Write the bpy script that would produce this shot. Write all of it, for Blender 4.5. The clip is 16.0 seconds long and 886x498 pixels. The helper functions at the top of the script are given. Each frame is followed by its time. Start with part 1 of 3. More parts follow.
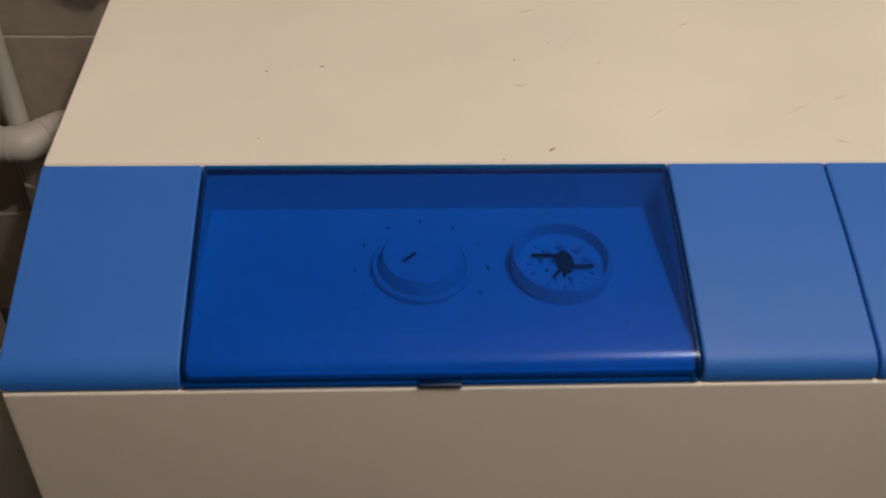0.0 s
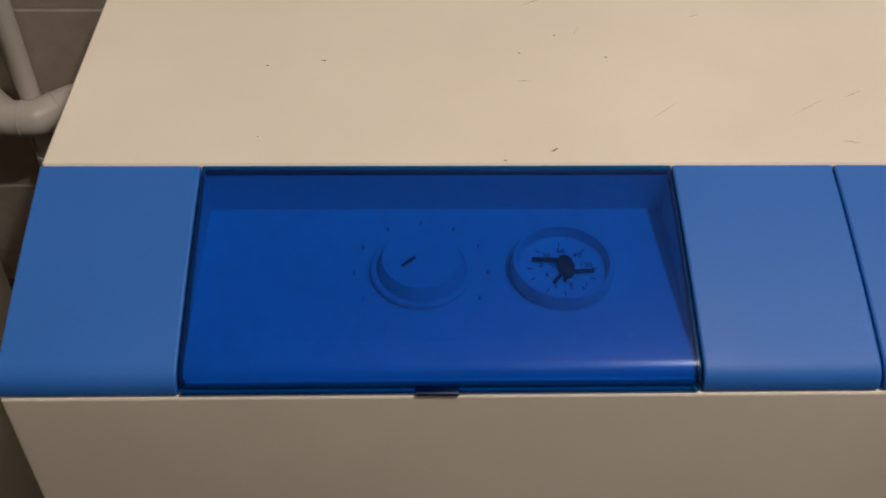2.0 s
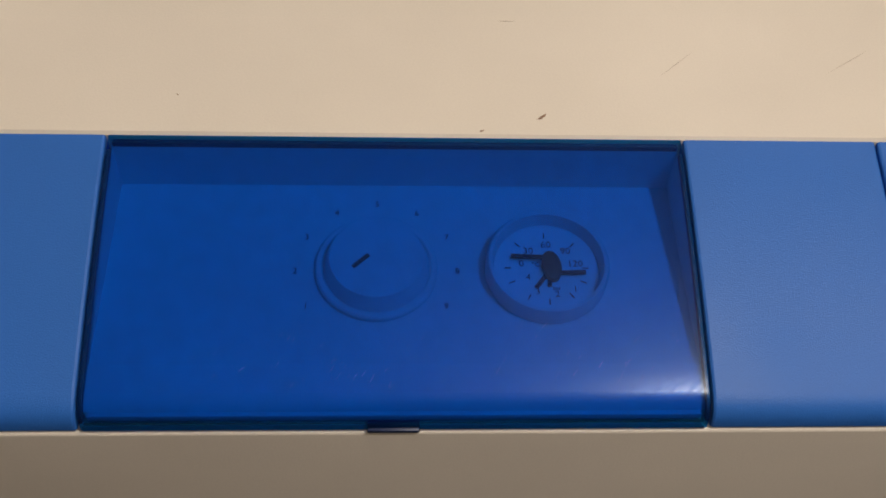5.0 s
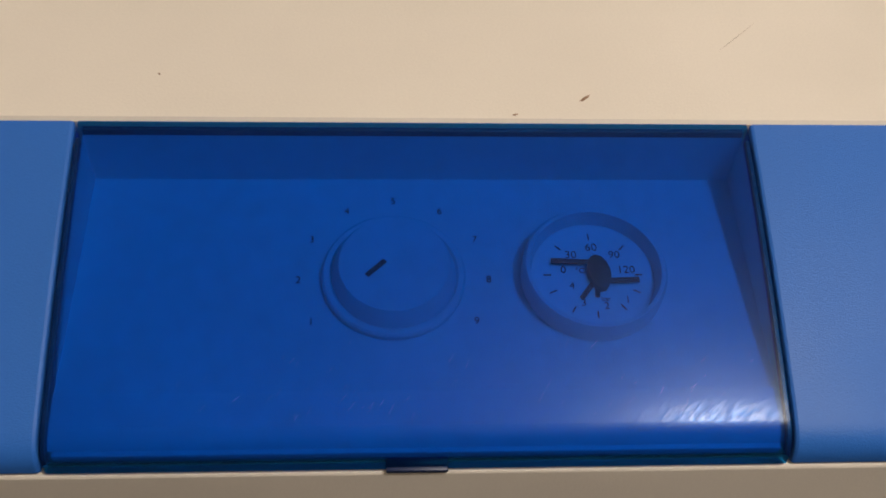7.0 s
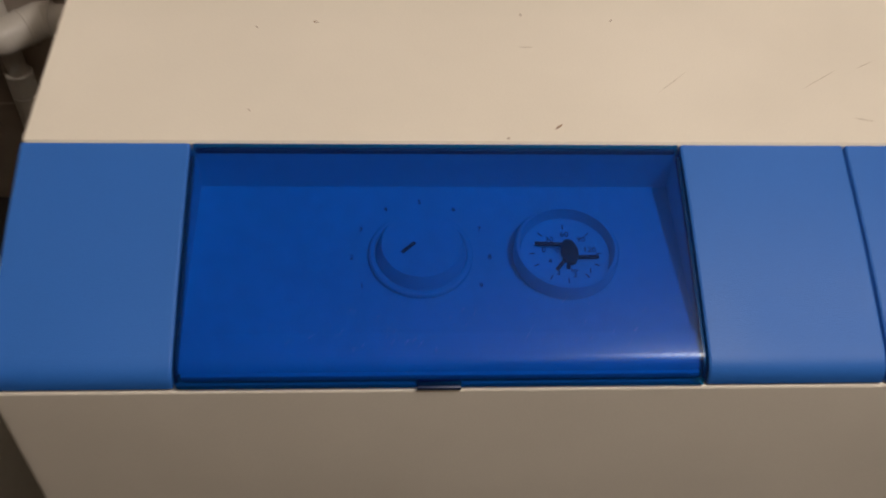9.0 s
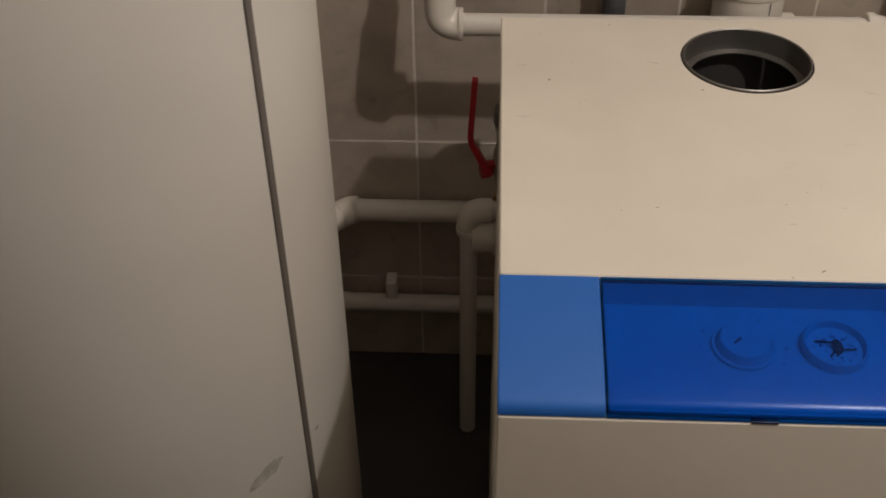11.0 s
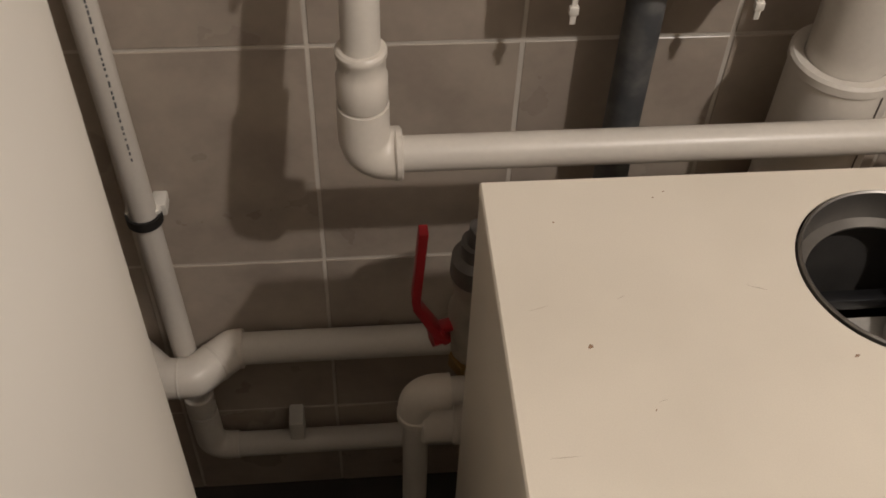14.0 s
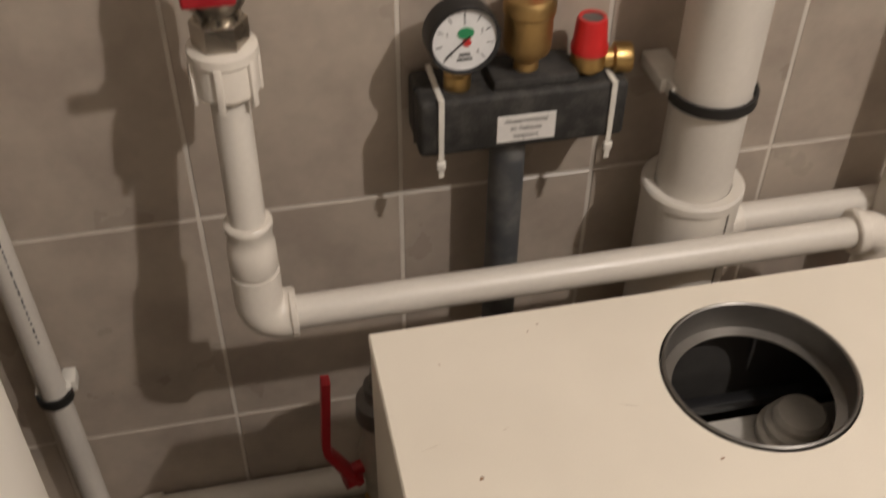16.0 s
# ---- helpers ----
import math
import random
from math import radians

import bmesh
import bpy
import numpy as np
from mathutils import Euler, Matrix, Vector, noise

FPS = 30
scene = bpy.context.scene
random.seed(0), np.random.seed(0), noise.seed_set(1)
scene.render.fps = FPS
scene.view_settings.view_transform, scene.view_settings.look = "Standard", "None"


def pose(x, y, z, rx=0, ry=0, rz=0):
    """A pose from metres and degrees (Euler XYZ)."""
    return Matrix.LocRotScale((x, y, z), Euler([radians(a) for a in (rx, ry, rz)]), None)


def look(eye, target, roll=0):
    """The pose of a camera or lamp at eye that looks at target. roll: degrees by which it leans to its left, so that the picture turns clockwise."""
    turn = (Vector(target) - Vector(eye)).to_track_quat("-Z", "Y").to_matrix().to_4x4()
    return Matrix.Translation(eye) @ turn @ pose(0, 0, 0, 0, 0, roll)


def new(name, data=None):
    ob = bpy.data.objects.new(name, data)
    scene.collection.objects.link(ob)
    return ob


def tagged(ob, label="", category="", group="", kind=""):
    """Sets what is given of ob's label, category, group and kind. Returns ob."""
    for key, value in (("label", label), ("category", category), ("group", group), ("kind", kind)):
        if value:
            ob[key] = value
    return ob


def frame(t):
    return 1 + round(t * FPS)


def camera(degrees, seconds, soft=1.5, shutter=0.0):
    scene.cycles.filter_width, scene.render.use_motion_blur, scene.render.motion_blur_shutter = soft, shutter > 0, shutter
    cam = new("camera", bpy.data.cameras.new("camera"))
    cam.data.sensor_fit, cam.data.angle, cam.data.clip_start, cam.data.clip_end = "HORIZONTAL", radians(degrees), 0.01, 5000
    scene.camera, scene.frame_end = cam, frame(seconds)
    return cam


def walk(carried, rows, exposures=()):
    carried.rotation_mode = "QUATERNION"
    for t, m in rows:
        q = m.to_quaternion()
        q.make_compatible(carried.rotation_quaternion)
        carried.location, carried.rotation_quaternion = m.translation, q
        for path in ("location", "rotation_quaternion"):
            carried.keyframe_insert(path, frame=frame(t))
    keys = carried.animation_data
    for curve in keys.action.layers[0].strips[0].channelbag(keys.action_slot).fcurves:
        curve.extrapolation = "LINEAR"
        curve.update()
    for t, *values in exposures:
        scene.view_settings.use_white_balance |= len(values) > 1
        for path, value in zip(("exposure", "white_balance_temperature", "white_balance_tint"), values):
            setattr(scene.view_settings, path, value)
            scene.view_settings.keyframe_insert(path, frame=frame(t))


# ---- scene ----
cam = camera(46.0, 16.0, soft=1.7, shutter=0.5)
PATH = [
    (0, (0.2003, -0.4887, 1.2182), (0.2889, 0.8538, 0.0225), 2.03),
    (0.5, (0.2197, -0.5168, 1.2385), (0.3093, 0.7988, 0.0133), 1.22),
    (1, (0.2278, -0.4959, 1.2395), (0.3021, 0.8157, 0.0090), 1.26),
    (1.5, (0.2261, -0.4870, 1.2315), (0.2836, 0.8233, -0.0013), 1.42),
    (2, (0.2117, -0.4672, 1.2337), (0.2666, 0.8263, -0.0168), 1.46),
    (2.5, (0.1964, -0.4372, 1.2305), (0.3619, 0.8316, -0.0354), 4.92),
    (3, (0.1635, -0.4102, 1.2272), (0.3970, 0.8129, -0.0726), 5.97),
    (3.5, (0.1835, -0.3747, 1.2202), (0.3626, 0.7994, -0.1324), 6.99),
    (4, (0.2273, -0.3402, 1.2093), (0.3372, 0.7502, -0.2186), 5.05),
    (6.5, (0.2112, -0.3494, 1.2065), (0.3081, 0.7602, -0.2075), 3.86),
    (7, (0.2121, -0.2960, 1.1536), (0.3190, 0.7917, -0.2766), 4.37),
    (7.5, (0.2073, -0.2880, 1.1410), (0.3340, 0.8108, -0.2791), 4.81),
    (8, (0.2057, -0.2888, 1.1384), (0.3277, 0.7819, -0.3034), 4.71),
    (10.3, (0.0891, -0.7048, 1.4636), (0.0901, 0.6393, 0.2663), 0.46),
    (10.5, (0.0505, -0.7264, 1.4697), (0.0221, 0.6399, 0.2983), -0.34),
    (11, (-0.0122, -0.7276, 1.4744), (-0.0872, 0.6630, 0.3340), -0.70),
    (11.5, (-0.0325, -0.7227, 1.4798), (-0.0900, 0.6655, 0.3354), -0.73),
    (12, (-0.0475, -0.6670, 1.4880), (-0.0727, 0.7213, 0.3425), 2.15),
    (12.5, (-0.0159, -0.4725, 1.4509), (-0.0681, 0.8867, 0.2719), 0.78),
    (13, (-0.0151, -0.2551, 1.4261), (-0.0601, 1.0601, 0.1980), 0.09),
    (13.5, (-0.0808, -0.1136, 1.4094), (0.0075, 1.1383, 0.1192), 1.82),
    (14, (-0.0916, -0.0473, 1.4060), (0.0500, 1.1406, 0.0611), 2.59),
    (14.5, (-0.0884, -0.0285, 1.4017), (0.0885, 1.1461, 0.0493), 2.98),
    (15, (-0.0777, -0.0185, 1.4041), (0.1194, 1.1653, 0.0626), 2.07),
    (15.5, (-0.0620, -0.0396, 1.4202), (0.1637, 1.1949, 0.1298), 1.16),
    (16, (-0.0689, -0.0804, 1.4676), (0.2231, 1.2344, 0.2734), 0.59),
]
EXPOSURE = ((0, -0.07), (4, -0.05), (6.5, 0.04), (8, 0.06), (10.3, -0.24), (11.0, -0.18), (12.0, -0.10), (12.5, -0.16), (13.0, -0.16), (13.5, -0.14), (14.0, 0.05), (16, 0.26))
walk(cam, [(t, look(eye, target, roll)) for t, eye, target, roll in PATH], EXPOSURE)

# ---- light ----
world = bpy.data.worlds.new("world")
scene.world = world
world.use_nodes = True
world.node_tree.nodes["Background"].inputs[0].default_value = (1.0, 0.9, 0.8, 1)
world.node_tree.nodes["Background"].inputs[1].default_value = 0.0
bulb = bpy.data.lights.new("ceiling_bulb", "POINT")
bulb.energy, bulb.color, bulb.shadow_soft_size = 66, (1.0, 0.91, 0.84), 0.028
lamp = new("ceiling_bulb", bulb)
lamp.location = (0.90, -0.48, 2.46)


# ---- materials ----
def material(name, base, rough=0.5, metal=0.0, tone=0.06, scale=6.0, fine=0.03, bump=0.0, bscale=200.0, coat=0.0, spec=0.5, blotch=None, bscale2=None):
    """Base colour with variation at two scales, roughness variation and fine relief."""
    m = bpy.data.materials.new(name)
    m.use_nodes = True
    nt = m.node_tree
    n, l = nt.nodes, nt.links
    b = n["Principled BSDF"]
    b.inputs["Roughness"].default_value = rough
    b.inputs["Metallic"].default_value = metal
    b.inputs["Coat Weight"].default_value = coat
    b.inputs["Specular IOR Level"].default_value = spec
    co = n.new("ShaderNodeTexCoord")
    big = n.new("ShaderNodeTexNoise")
    big.inputs["Scale"].default_value, big.inputs["Detail"].default_value = scale, 5
    small = n.new("ShaderNodeTexNoise")
    small.inputs["Scale"].default_value, small.inputs["Detail"].default_value = bscale, 3
    l.new(co.outputs["Object"], big.inputs["Vector"])
    l.new(co.outputs["Object"], small.inputs["Vector"])
    r1 = n.new("ShaderNodeMapRange")
    r1.inputs[1].default_value, r1.inputs[2].default_value = 0.3, 0.7
    r1.inputs[3].default_value, r1.inputs[4].default_value = 1 - tone, 1 + tone
    r2 = n.new("ShaderNodeMapRange")
    r2.inputs[1].default_value, r2.inputs[2].default_value = 0.3, 0.7
    r2.inputs[3].default_value, r2.inputs[4].default_value = 1 - fine, 1 + fine
    l.new(big.outputs[0], r1.inputs[0])
    l.new(small.outputs[0], r2.inputs[0])
    mul = n.new("ShaderNodeMath")
    mul.operation = "MULTIPLY"
    l.new(r1.outputs[0], mul.inputs[0])
    l.new(r2.outputs[0], mul.inputs[1])
    col = n.new("ShaderNodeVectorMath")
    col.operation = "SCALE"
    if blotch:
        mx = n.new("ShaderNodeMix")
        mx.data_type = "RGBA"
        mx.inputs[6].default_value, mx.inputs[7].default_value = (*base, 1), (*blotch, 1)
        b2 = n.new("ShaderNodeTexNoise")
        b2.inputs["Scale"].default_value, b2.inputs["Detail"].default_value = bscale2 or scale * 2, 7
        r3 = n.new("ShaderNodeMapRange")
        r3.inputs[1].default_value, r3.inputs[2].default_value = 0.42, 0.62
        l.new(co.outputs["Object"], b2.inputs["Vector"])
        l.new(b2.outputs[0], r3.inputs[0])
        l.new(r3.outputs[0], mx.inputs[0])
        l.new(mx.outputs[2], col.inputs[0])
    else:
        col.inputs[0].default_value = base
    l.new(mul.outputs[0], col.inputs["Scale"])
    l.new(col.outputs[0], b.inputs["Base Color"])
    rr = n.new("ShaderNodeMapRange")
    rr.inputs[1].default_value, rr.inputs[2].default_value = 0.3, 0.7
    rr.inputs[3].default_value, rr.inputs[4].default_value = max(rough - 0.07, 0.02), min(rough + 0.07, 1)
    l.new(big.outputs[0], rr.inputs[0])
    l.new(rr.outputs[0], b.inputs["Roughness"])
    if bump:
        bp = n.new("ShaderNodeBump")
        bp.inputs["Strength"].default_value, bp.inputs["Distance"].default_value = bump, 0.001
        l.new(small.outputs[0], bp.inputs["Height"])
        l.new(bp.outputs[0], b.inputs["Normal"])
    return m


def tile_material():
    m = material("beige_glazed_tile", (0.47, 0.405, 0.335), 0.32, tone=0.05, scale=9, fine=0.03, bump=0.12, bscale=90, blotch=(0.395, 0.335, 0.28), bscale2=14)
    nt = m.node_tree
    n, l = nt.nodes, nt.links
    info = n.new("ShaderNodeObjectInfo")
    add = n.new("ShaderNodeVectorMath")
    add.operation = "MULTIPLY_ADD"
    comb = n.new("ShaderNodeCombineXYZ")
    for k in range(3):
        l.new(info.outputs["Random"], comb.inputs[k])
    add.inputs[1].default_value = (37, 53, 71)
    co = [x for x in n if x.type == "TEX_COORD"][0]
    l.new(comb.outputs[0], add.inputs[0])
    l.new(co.outputs["Object"], add.inputs[2])
    for x in n:
        if x.type == "TEX_NOISE":
            l.new(add.outputs[0], x.inputs["Vector"])
    return m


def cover_material():
    """Tinted clear plastic: straight tinted transmission, a little haze, scratched gloss."""
    m = bpy.data.materials.new("blue_clear_plastic")
    m.use_nodes = True
    nt = m.node_tree
    n, l = nt.nodes, nt.links
    n.remove(n["Principled BSDF"])
    out = n["Material Output"]
    tr = n.new("ShaderNodeBsdfTransparent")
    tr.inputs[0].default_value = (0.105, 0.565, 0.90, 1)
    df = n.new("ShaderNodeBsdfDiffuse")
    df.inputs[0].default_value = (0.02, 0.13, 0.55, 1)
    gl = n.new("ShaderNodeBsdfGlossy")
    co = n.new("ShaderNodeTexCoord")
    mp = n.new("ShaderNodeMapping")
    mp.vector_type = "TEXTURE"
    mp.inputs["Rotation"].default_value = (0, 0, -0.75)
    mp.inputs["Scale"].default_value = (1 / 620, 1 / 140, 1 / 140)
    sc = n.new("ShaderNodeTexNoise")
    sc.inputs["Scale"].default_value, sc.inputs["Detail"].default_value = 1.0, 4
    l.new(co.outputs["Object"], mp.inputs[0])
    l.new(mp.outputs[0], sc.inputs["Vector"])
    ms = n.new("ShaderNodeTexNoise")
    ms.inputs["Scale"].default_value, ms.inputs["Detail"].default_value = 120, 6
    l.new(co.outputs["Object"], ms.inputs["Vector"])
    rg = n.new("ShaderNodeMapRange")
    rg.inputs[1].default_value, rg.inputs[2].default_value = 0.35, 0.7
    rg.inputs[3].default_value, rg.inputs[4].default_value = 0.27, 0.17
    l.new(sc.outputs[0], rg.inputs[0])
    l.new(rg.outputs[0], gl.inputs["Roughness"])
    bp = n.new("ShaderNodeBump")
    bp.inputs["Strength"].default_value, bp.inputs["Distance"].default_value = 0.11, 0.0004
    l.new(sc.outputs[0], bp.inputs["Height"])
    l.new(bp.outputs[0], gl.inputs["Normal"])
    hz = n.new("ShaderNodeMapRange")
    hz.inputs[1].default_value, hz.inputs[2].default_value = 0.35, 0.75
    hz.inputs[3].default_value, hz.inputs[4].default_value = 0.035, 0.08
    l.new(ms.outputs[0], hz.inputs[0])
    a = n.new("ShaderNodeMixShader")
    l.new(hz.outputs[0], a.inputs[0])
    l.new(tr.outputs[0], a.inputs[1])
    l.new(df.outputs[0], a.inputs[2])
    fr = n.new("ShaderNodeFresnel")
    fr.inputs[0].default_value = 1.22
    b = n.new("ShaderNodeMixShader")
    l.new(fr.outputs[0], b.inputs[0])
    l.new(a.outputs[0], b.inputs[1])
    l.new(gl.outputs[0], b.inputs[2])
    l.new(b.outputs[0], out.inputs[0])
    return m


M_TILE = tile_material()
M_GROUT = material("pale_grout", (0.66, 0.61, 0.54), 0.9, scale=20, tone=0.1, bump=0.4, bscale=500)
M_FLOOR = material("dark_floor_tile", (0.050, 0.045, 0.041), 0.45, scale=5, tone=0.2, bump=0.15, blotch=(0.05, 0.044, 0.038))
M_PAINT = material("wall_paint", (0.29, 0.262, 0.232), 0.85, scale=3, tone=0.05, bump=0.3, bscale=300)
M_CEIL = material("ceiling_paint", (0.50, 0.475, 0.44), 0.9, scale=3, tone=0.04, bump=0.3, bscale=300)
M_CREAM = material("cream_powder_coat", (0.76, 0.70, 0.60), 0.42, scale=11, tone=0.03, fine=0.02, bump=0.12, bscale=900, blotch=(0.735, 0.675, 0.575), bscale2=5)
M_BLUE = material("blue_moulded_plastic", (0.022, 0.136, 0.50), 0.46, scale=9, tone=0.04, fine=0.03, bump=0.22, bscale=1500)
M_BLUE.node_tree.nodes["Principled BSDF"].inputs["Specular IOR Level"].default_value = 0.36
M_COVER = cover_material()
M_PANEL = material("pale_grey_panel", (0.66, 0.66, 0.66), 0.5, scale=20, tone=0.03)
M_DARKBLUE = material("dark_blue_plastic", (0.006, 0.018, 0.07), 0.45, scale=20)
M_BLACKPLASTIC = material("black_plastic", (0.012, 0.012, 0.013), 0.4, scale=30, tone=0.15)
M_INK = material("black_print", (0.012, 0.012, 0.012), 0.6)
M_DIAL = material("white_dial", (0.74, 0.74, 0.74), 0.4, tone=0.02)
M_PVC = material("white_pipe_plastic", (0.66, 0.62, 0.56), 0.36, scale=10, tone=0.04, fine=0.02, bump=0.05)
M_FITTING = material("ivory_fitting_plastic", (0.70, 0.65, 0.58), 0.34, scale=14, tone=0.04, fine=0.02, bump=0.05)
M_CLIP = material("white_nylon", (0.72, 0.69, 0.63), 0.45, scale=30)
M_RUBBER = material("black_rubber", (0.014, 0.013, 0.012), 0.6, scale=60, tone=0.2)
M_FOAM = material("black_foam_shell", (0.022, 0.021, 0.020), 0.72, scale=25, tone=0.3, fine=0.2, bump=0.7, bscale=420, blotch=(0.045, 0.042, 0.038))
M_GREYPIPE = material("dark_grey_pipe", (0.075, 0.08, 0.085), 0.5, scale=16, tone=0.25, bump=0.2, blotch=(0.13, 0.13, 0.128))
M_BRASS = material("brass", (0.52, 0.35, 0.14), 0.38, metal=1.0, scale=40, tone=0.12, bump=0.1)
M_BRONZE = material("dull_brass", (0.46, 0.31, 0.13), 0.45, metal=1.0, scale=30, tone=0.15, bump=0.1)
M_NICKEL = material("nickel_plated", (0.48, 0.44, 0.38), 0.30, metal=1.0, scale=30, tone=0.12)
M_CASTGREY = material("grey_cast_metal", (0.16, 0.15, 0.14), 0.55, metal=0.5, scale=30, tone=0.2, bump=0.4)
M_VALVE = material("dull_plated_valve", (0.40, 0.37, 0.31), 0.5, metal=0.35, scale=35, tone=0.2, bump=0.3)
M_RED = material("red_painted_metal", (0.38, 0.012, 0.02), 0.38, scale=30, tone=0.1)
M_REDCAP = material("red_plastic_cap", (0.55, 0.02, 0.02), 0.35, scale=30, tone=0.06)
M_GREEN = material("green_mark", (0.02, 0.25, 0.10), 0.5)
M_LABEL = material("white_paper_label", (0.74, 0.72, 0.69), 0.6, scale=30)
M_STEEL = material("grey_sheet_steel", (0.23, 0.218, 0.203), 0.42, metal=0.85, scale=18, tone=0.12, bump=0.1)
M_DARKSTEEL = material("dark_inner_steel", (0.05, 0.046, 0.042), 0.6, metal=0.4, scale=18, tone=0.2)
# shade inside the boiler put into the colour; light through the flue barely shows
M_INSIDE_DARK = material("darkened_inside_steel", (0.036, 0.033, 0.030), 0.8, scale=25, tone=0.3)
M_ALU = material("grey_cast_aluminium", (0.58, 0.55, 0.50), 0.5, metal=0.2, scale=30, tone=0.1)
M_TANK = material("white_vinyl_jacket", (0.69, 0.66, 0.60), 0.40, scale=3.5, tone=0.03, fine=0.02, bump=0.6, bscale=9)
M_SEAM = material("grey_seam_strip", (0.16, 0.14, 0.12), 0.6, scale=60)
M_DIRT = material("brown_dirt", (0.29, 0.185, 0.115), 0.9, scale=300, tone=0.3)
M_SCRATCH = material("faint_scratch", (0.57, 0.50, 0.41), 0.8, scale=300, tone=0.2)
M_LIDSCRATCH = material("scratched_blue_plastic", (0.085, 0.22, 0.60), 0.35, scale=300, tone=0.3)
M_GREYSMUDGE = material("grey_smudge", (0.47, 0.44, 0.39), 0.8, scale=60, tone=0.3)


# ---- mesh tools ----
def link(name, bm, mat, parent=None, label="", smooth=True, sharp=38):
    me = bpy.data.meshes.new(name)
    bmesh.ops.recalc_face_normals(bm, faces=bm.faces[:])
    bm.to_mesh(me)
    bm.free()
    me.materials.append(mat)
    ob = new(name, me)
    if smooth:
        for p in me.polygons:
            p.use_smooth = True
        me.set_sharp_from_angle(angle=radians(sharp))
    if parent:
        ob.parent = parent
    if label:
        ob["label"] = label
    return ob


def part(name, bm, mat, parent, label="", smooth=True, sharp=38):
    return link(name, bm, mat, parent, label, smooth, sharp)


def thing(name, label, category, at=(0, 0, 0), group="", kind=""):
    ob = new(name)
    ob.empty_display_size = 0.05
    ob.location = at
    return tagged(ob, label, category, group, kind)


def box(x0, x1, y0, y1, z0, z1, bevel=0.0, seg=2):
    bm = bmesh.new()
    bmesh.ops.create_cube(bm, size=1)
    for v in bm.verts:
        v.co = Vector((x0 + (v.co.x + 0.5) * (x1 - x0), y0 + (v.co.y + 0.5) * (y1 - y0), z0 + (v.co.z + 0.5) * (z1 - z0)))
    if bevel:
        bmesh.ops.bevel(bm, geom=bm.edges[:], offset=bevel, segments=seg, affect="EDGES", profile=0.5)
    return bm


def sweep(pts, rad, seg=24, cap=True):
    """A round tube along points; rad: one radius, or one for each point."""
    pts = [Vector(p) for p in pts]
    rads = rad if isinstance(rad, (list, tuple)) else [rad] * len(pts)
    bm = bmesh.new()
    rings = []
    side = None
    for i, p in enumerate(pts):
        a = pts[max(i - 1, 0)]
        b = pts[min(i + 1, len(pts) - 1)]
        d0 = (p - a).normalized() if (p - a).length > 1e-9 else None
        d1 = (b - p).normalized() if (b - p).length > 1e-9 else None
        d = ((d0 or d1) + (d1 or d0)).normalized()
        if side is None:
            side = d.orthogonal().normalized()
        side = (side - d * side.dot(d)).normalized()
        up = d.cross(side)
        rings.append([bm.verts.new(p + rads[i] * (side * math.cos(2 * math.pi * k / seg) + up * math.sin(2 * math.pi * k / seg))) for k in range(seg)])
    for u, v in zip(rings, rings[1:]):
        for k in range(seg):
            bm.faces.new((u[k], u[(k + 1) % seg], v[(k + 1) % seg], v[k]))
    if cap:
        bm.faces.new(rings[0])
        bm.faces.new(rings[-1])
    return bm


def bend(a, corner, b, r, n=8):
    """Points from a to b round a corner with radius r."""
    a, c, b = Vector(a), Vector(corner), Vector(b)
    u, v = (a - c).normalized(), (b - c).normalized()
    ang = u.angle(v)
    t = r / math.tan(ang / 2)
    mid = (u + v).normalized()
    o = c + mid * (r / math.sin(ang / 2))
    p0, p1 = c + u * t, c + v * t
    out = [a]
    e0, e1 = p0 - o, p1 - o
    full = e0.angle(e1)
    for k in range(n + 1):
        f = k / n
        out.append(o + (math.sin((1 - f) * full) * e0 + math.sin(f * full) * e1) / math.sin(full))
    out.append(b)
    return out


def lathe(profile, m=None, seg=32):
    """A turned body: (radius, height) pairs about the z axis, moved by m."""
    bm = bmesh.new()
    rings = []
    for r, z in profile:
        if r < 1e-6:
            rings.append([bm.verts.new((0, 0, z))])
        else:
            rings.append([bm.verts.new((r * math.cos(2 * math.pi * k / seg), r * math.sin(2 * math.pi * k / seg), z)) for k in range(seg)])
    for u, v in zip(rings, rings[1:]):
        for k in range(seg):
            j = (k + 1) % seg
            if len(u) == 1 and len(v) == 1:
                continue
            if len(u) == 1:
                bm.faces.new((u[0], v[j], v[k]))
            elif len(v) == 1:
                bm.faces.new((u[k], u[j], v[0]))
            else:
                bm.faces.new((u[k], u[j], v[j], v[k]))
    if m is not None:
        bmesh.ops.transform(bm, matrix=m, verts=bm.verts[:])
    return bm


def along(p, d):
    """A pose whose z axis points along d."""
    return Matrix.Translation(p) @ Vector(d).to_track_quat("Z", "Y").to_matrix().to_4x4()


def ring_of(p, d, r_in, r_out, h, seg=32):
    """A short sleeve round an axis, centred at p."""
    b = min(0.0015, h / 4, (r_out - r_in) / 2)
    prof = [(r_in, -h / 2), (r_out - b, -h / 2), (r_out, -h / 2 + b), (r_out, h / 2 - b), (r_out - b, h / 2), (r_in, h / 2), (r_in, -h / 2)]
    return lathe(prof, along(p, d), seg)


def hexbody(p, d, r, h):
    bm = lathe([(0, -h / 2), (r * 0.94, -h / 2), (r, -h / 2 + 0.0012), (r, h / 2 - 0.0012), (r * 0.94, h / 2), (0, h / 2)], along(p, d), 6)
    return bm


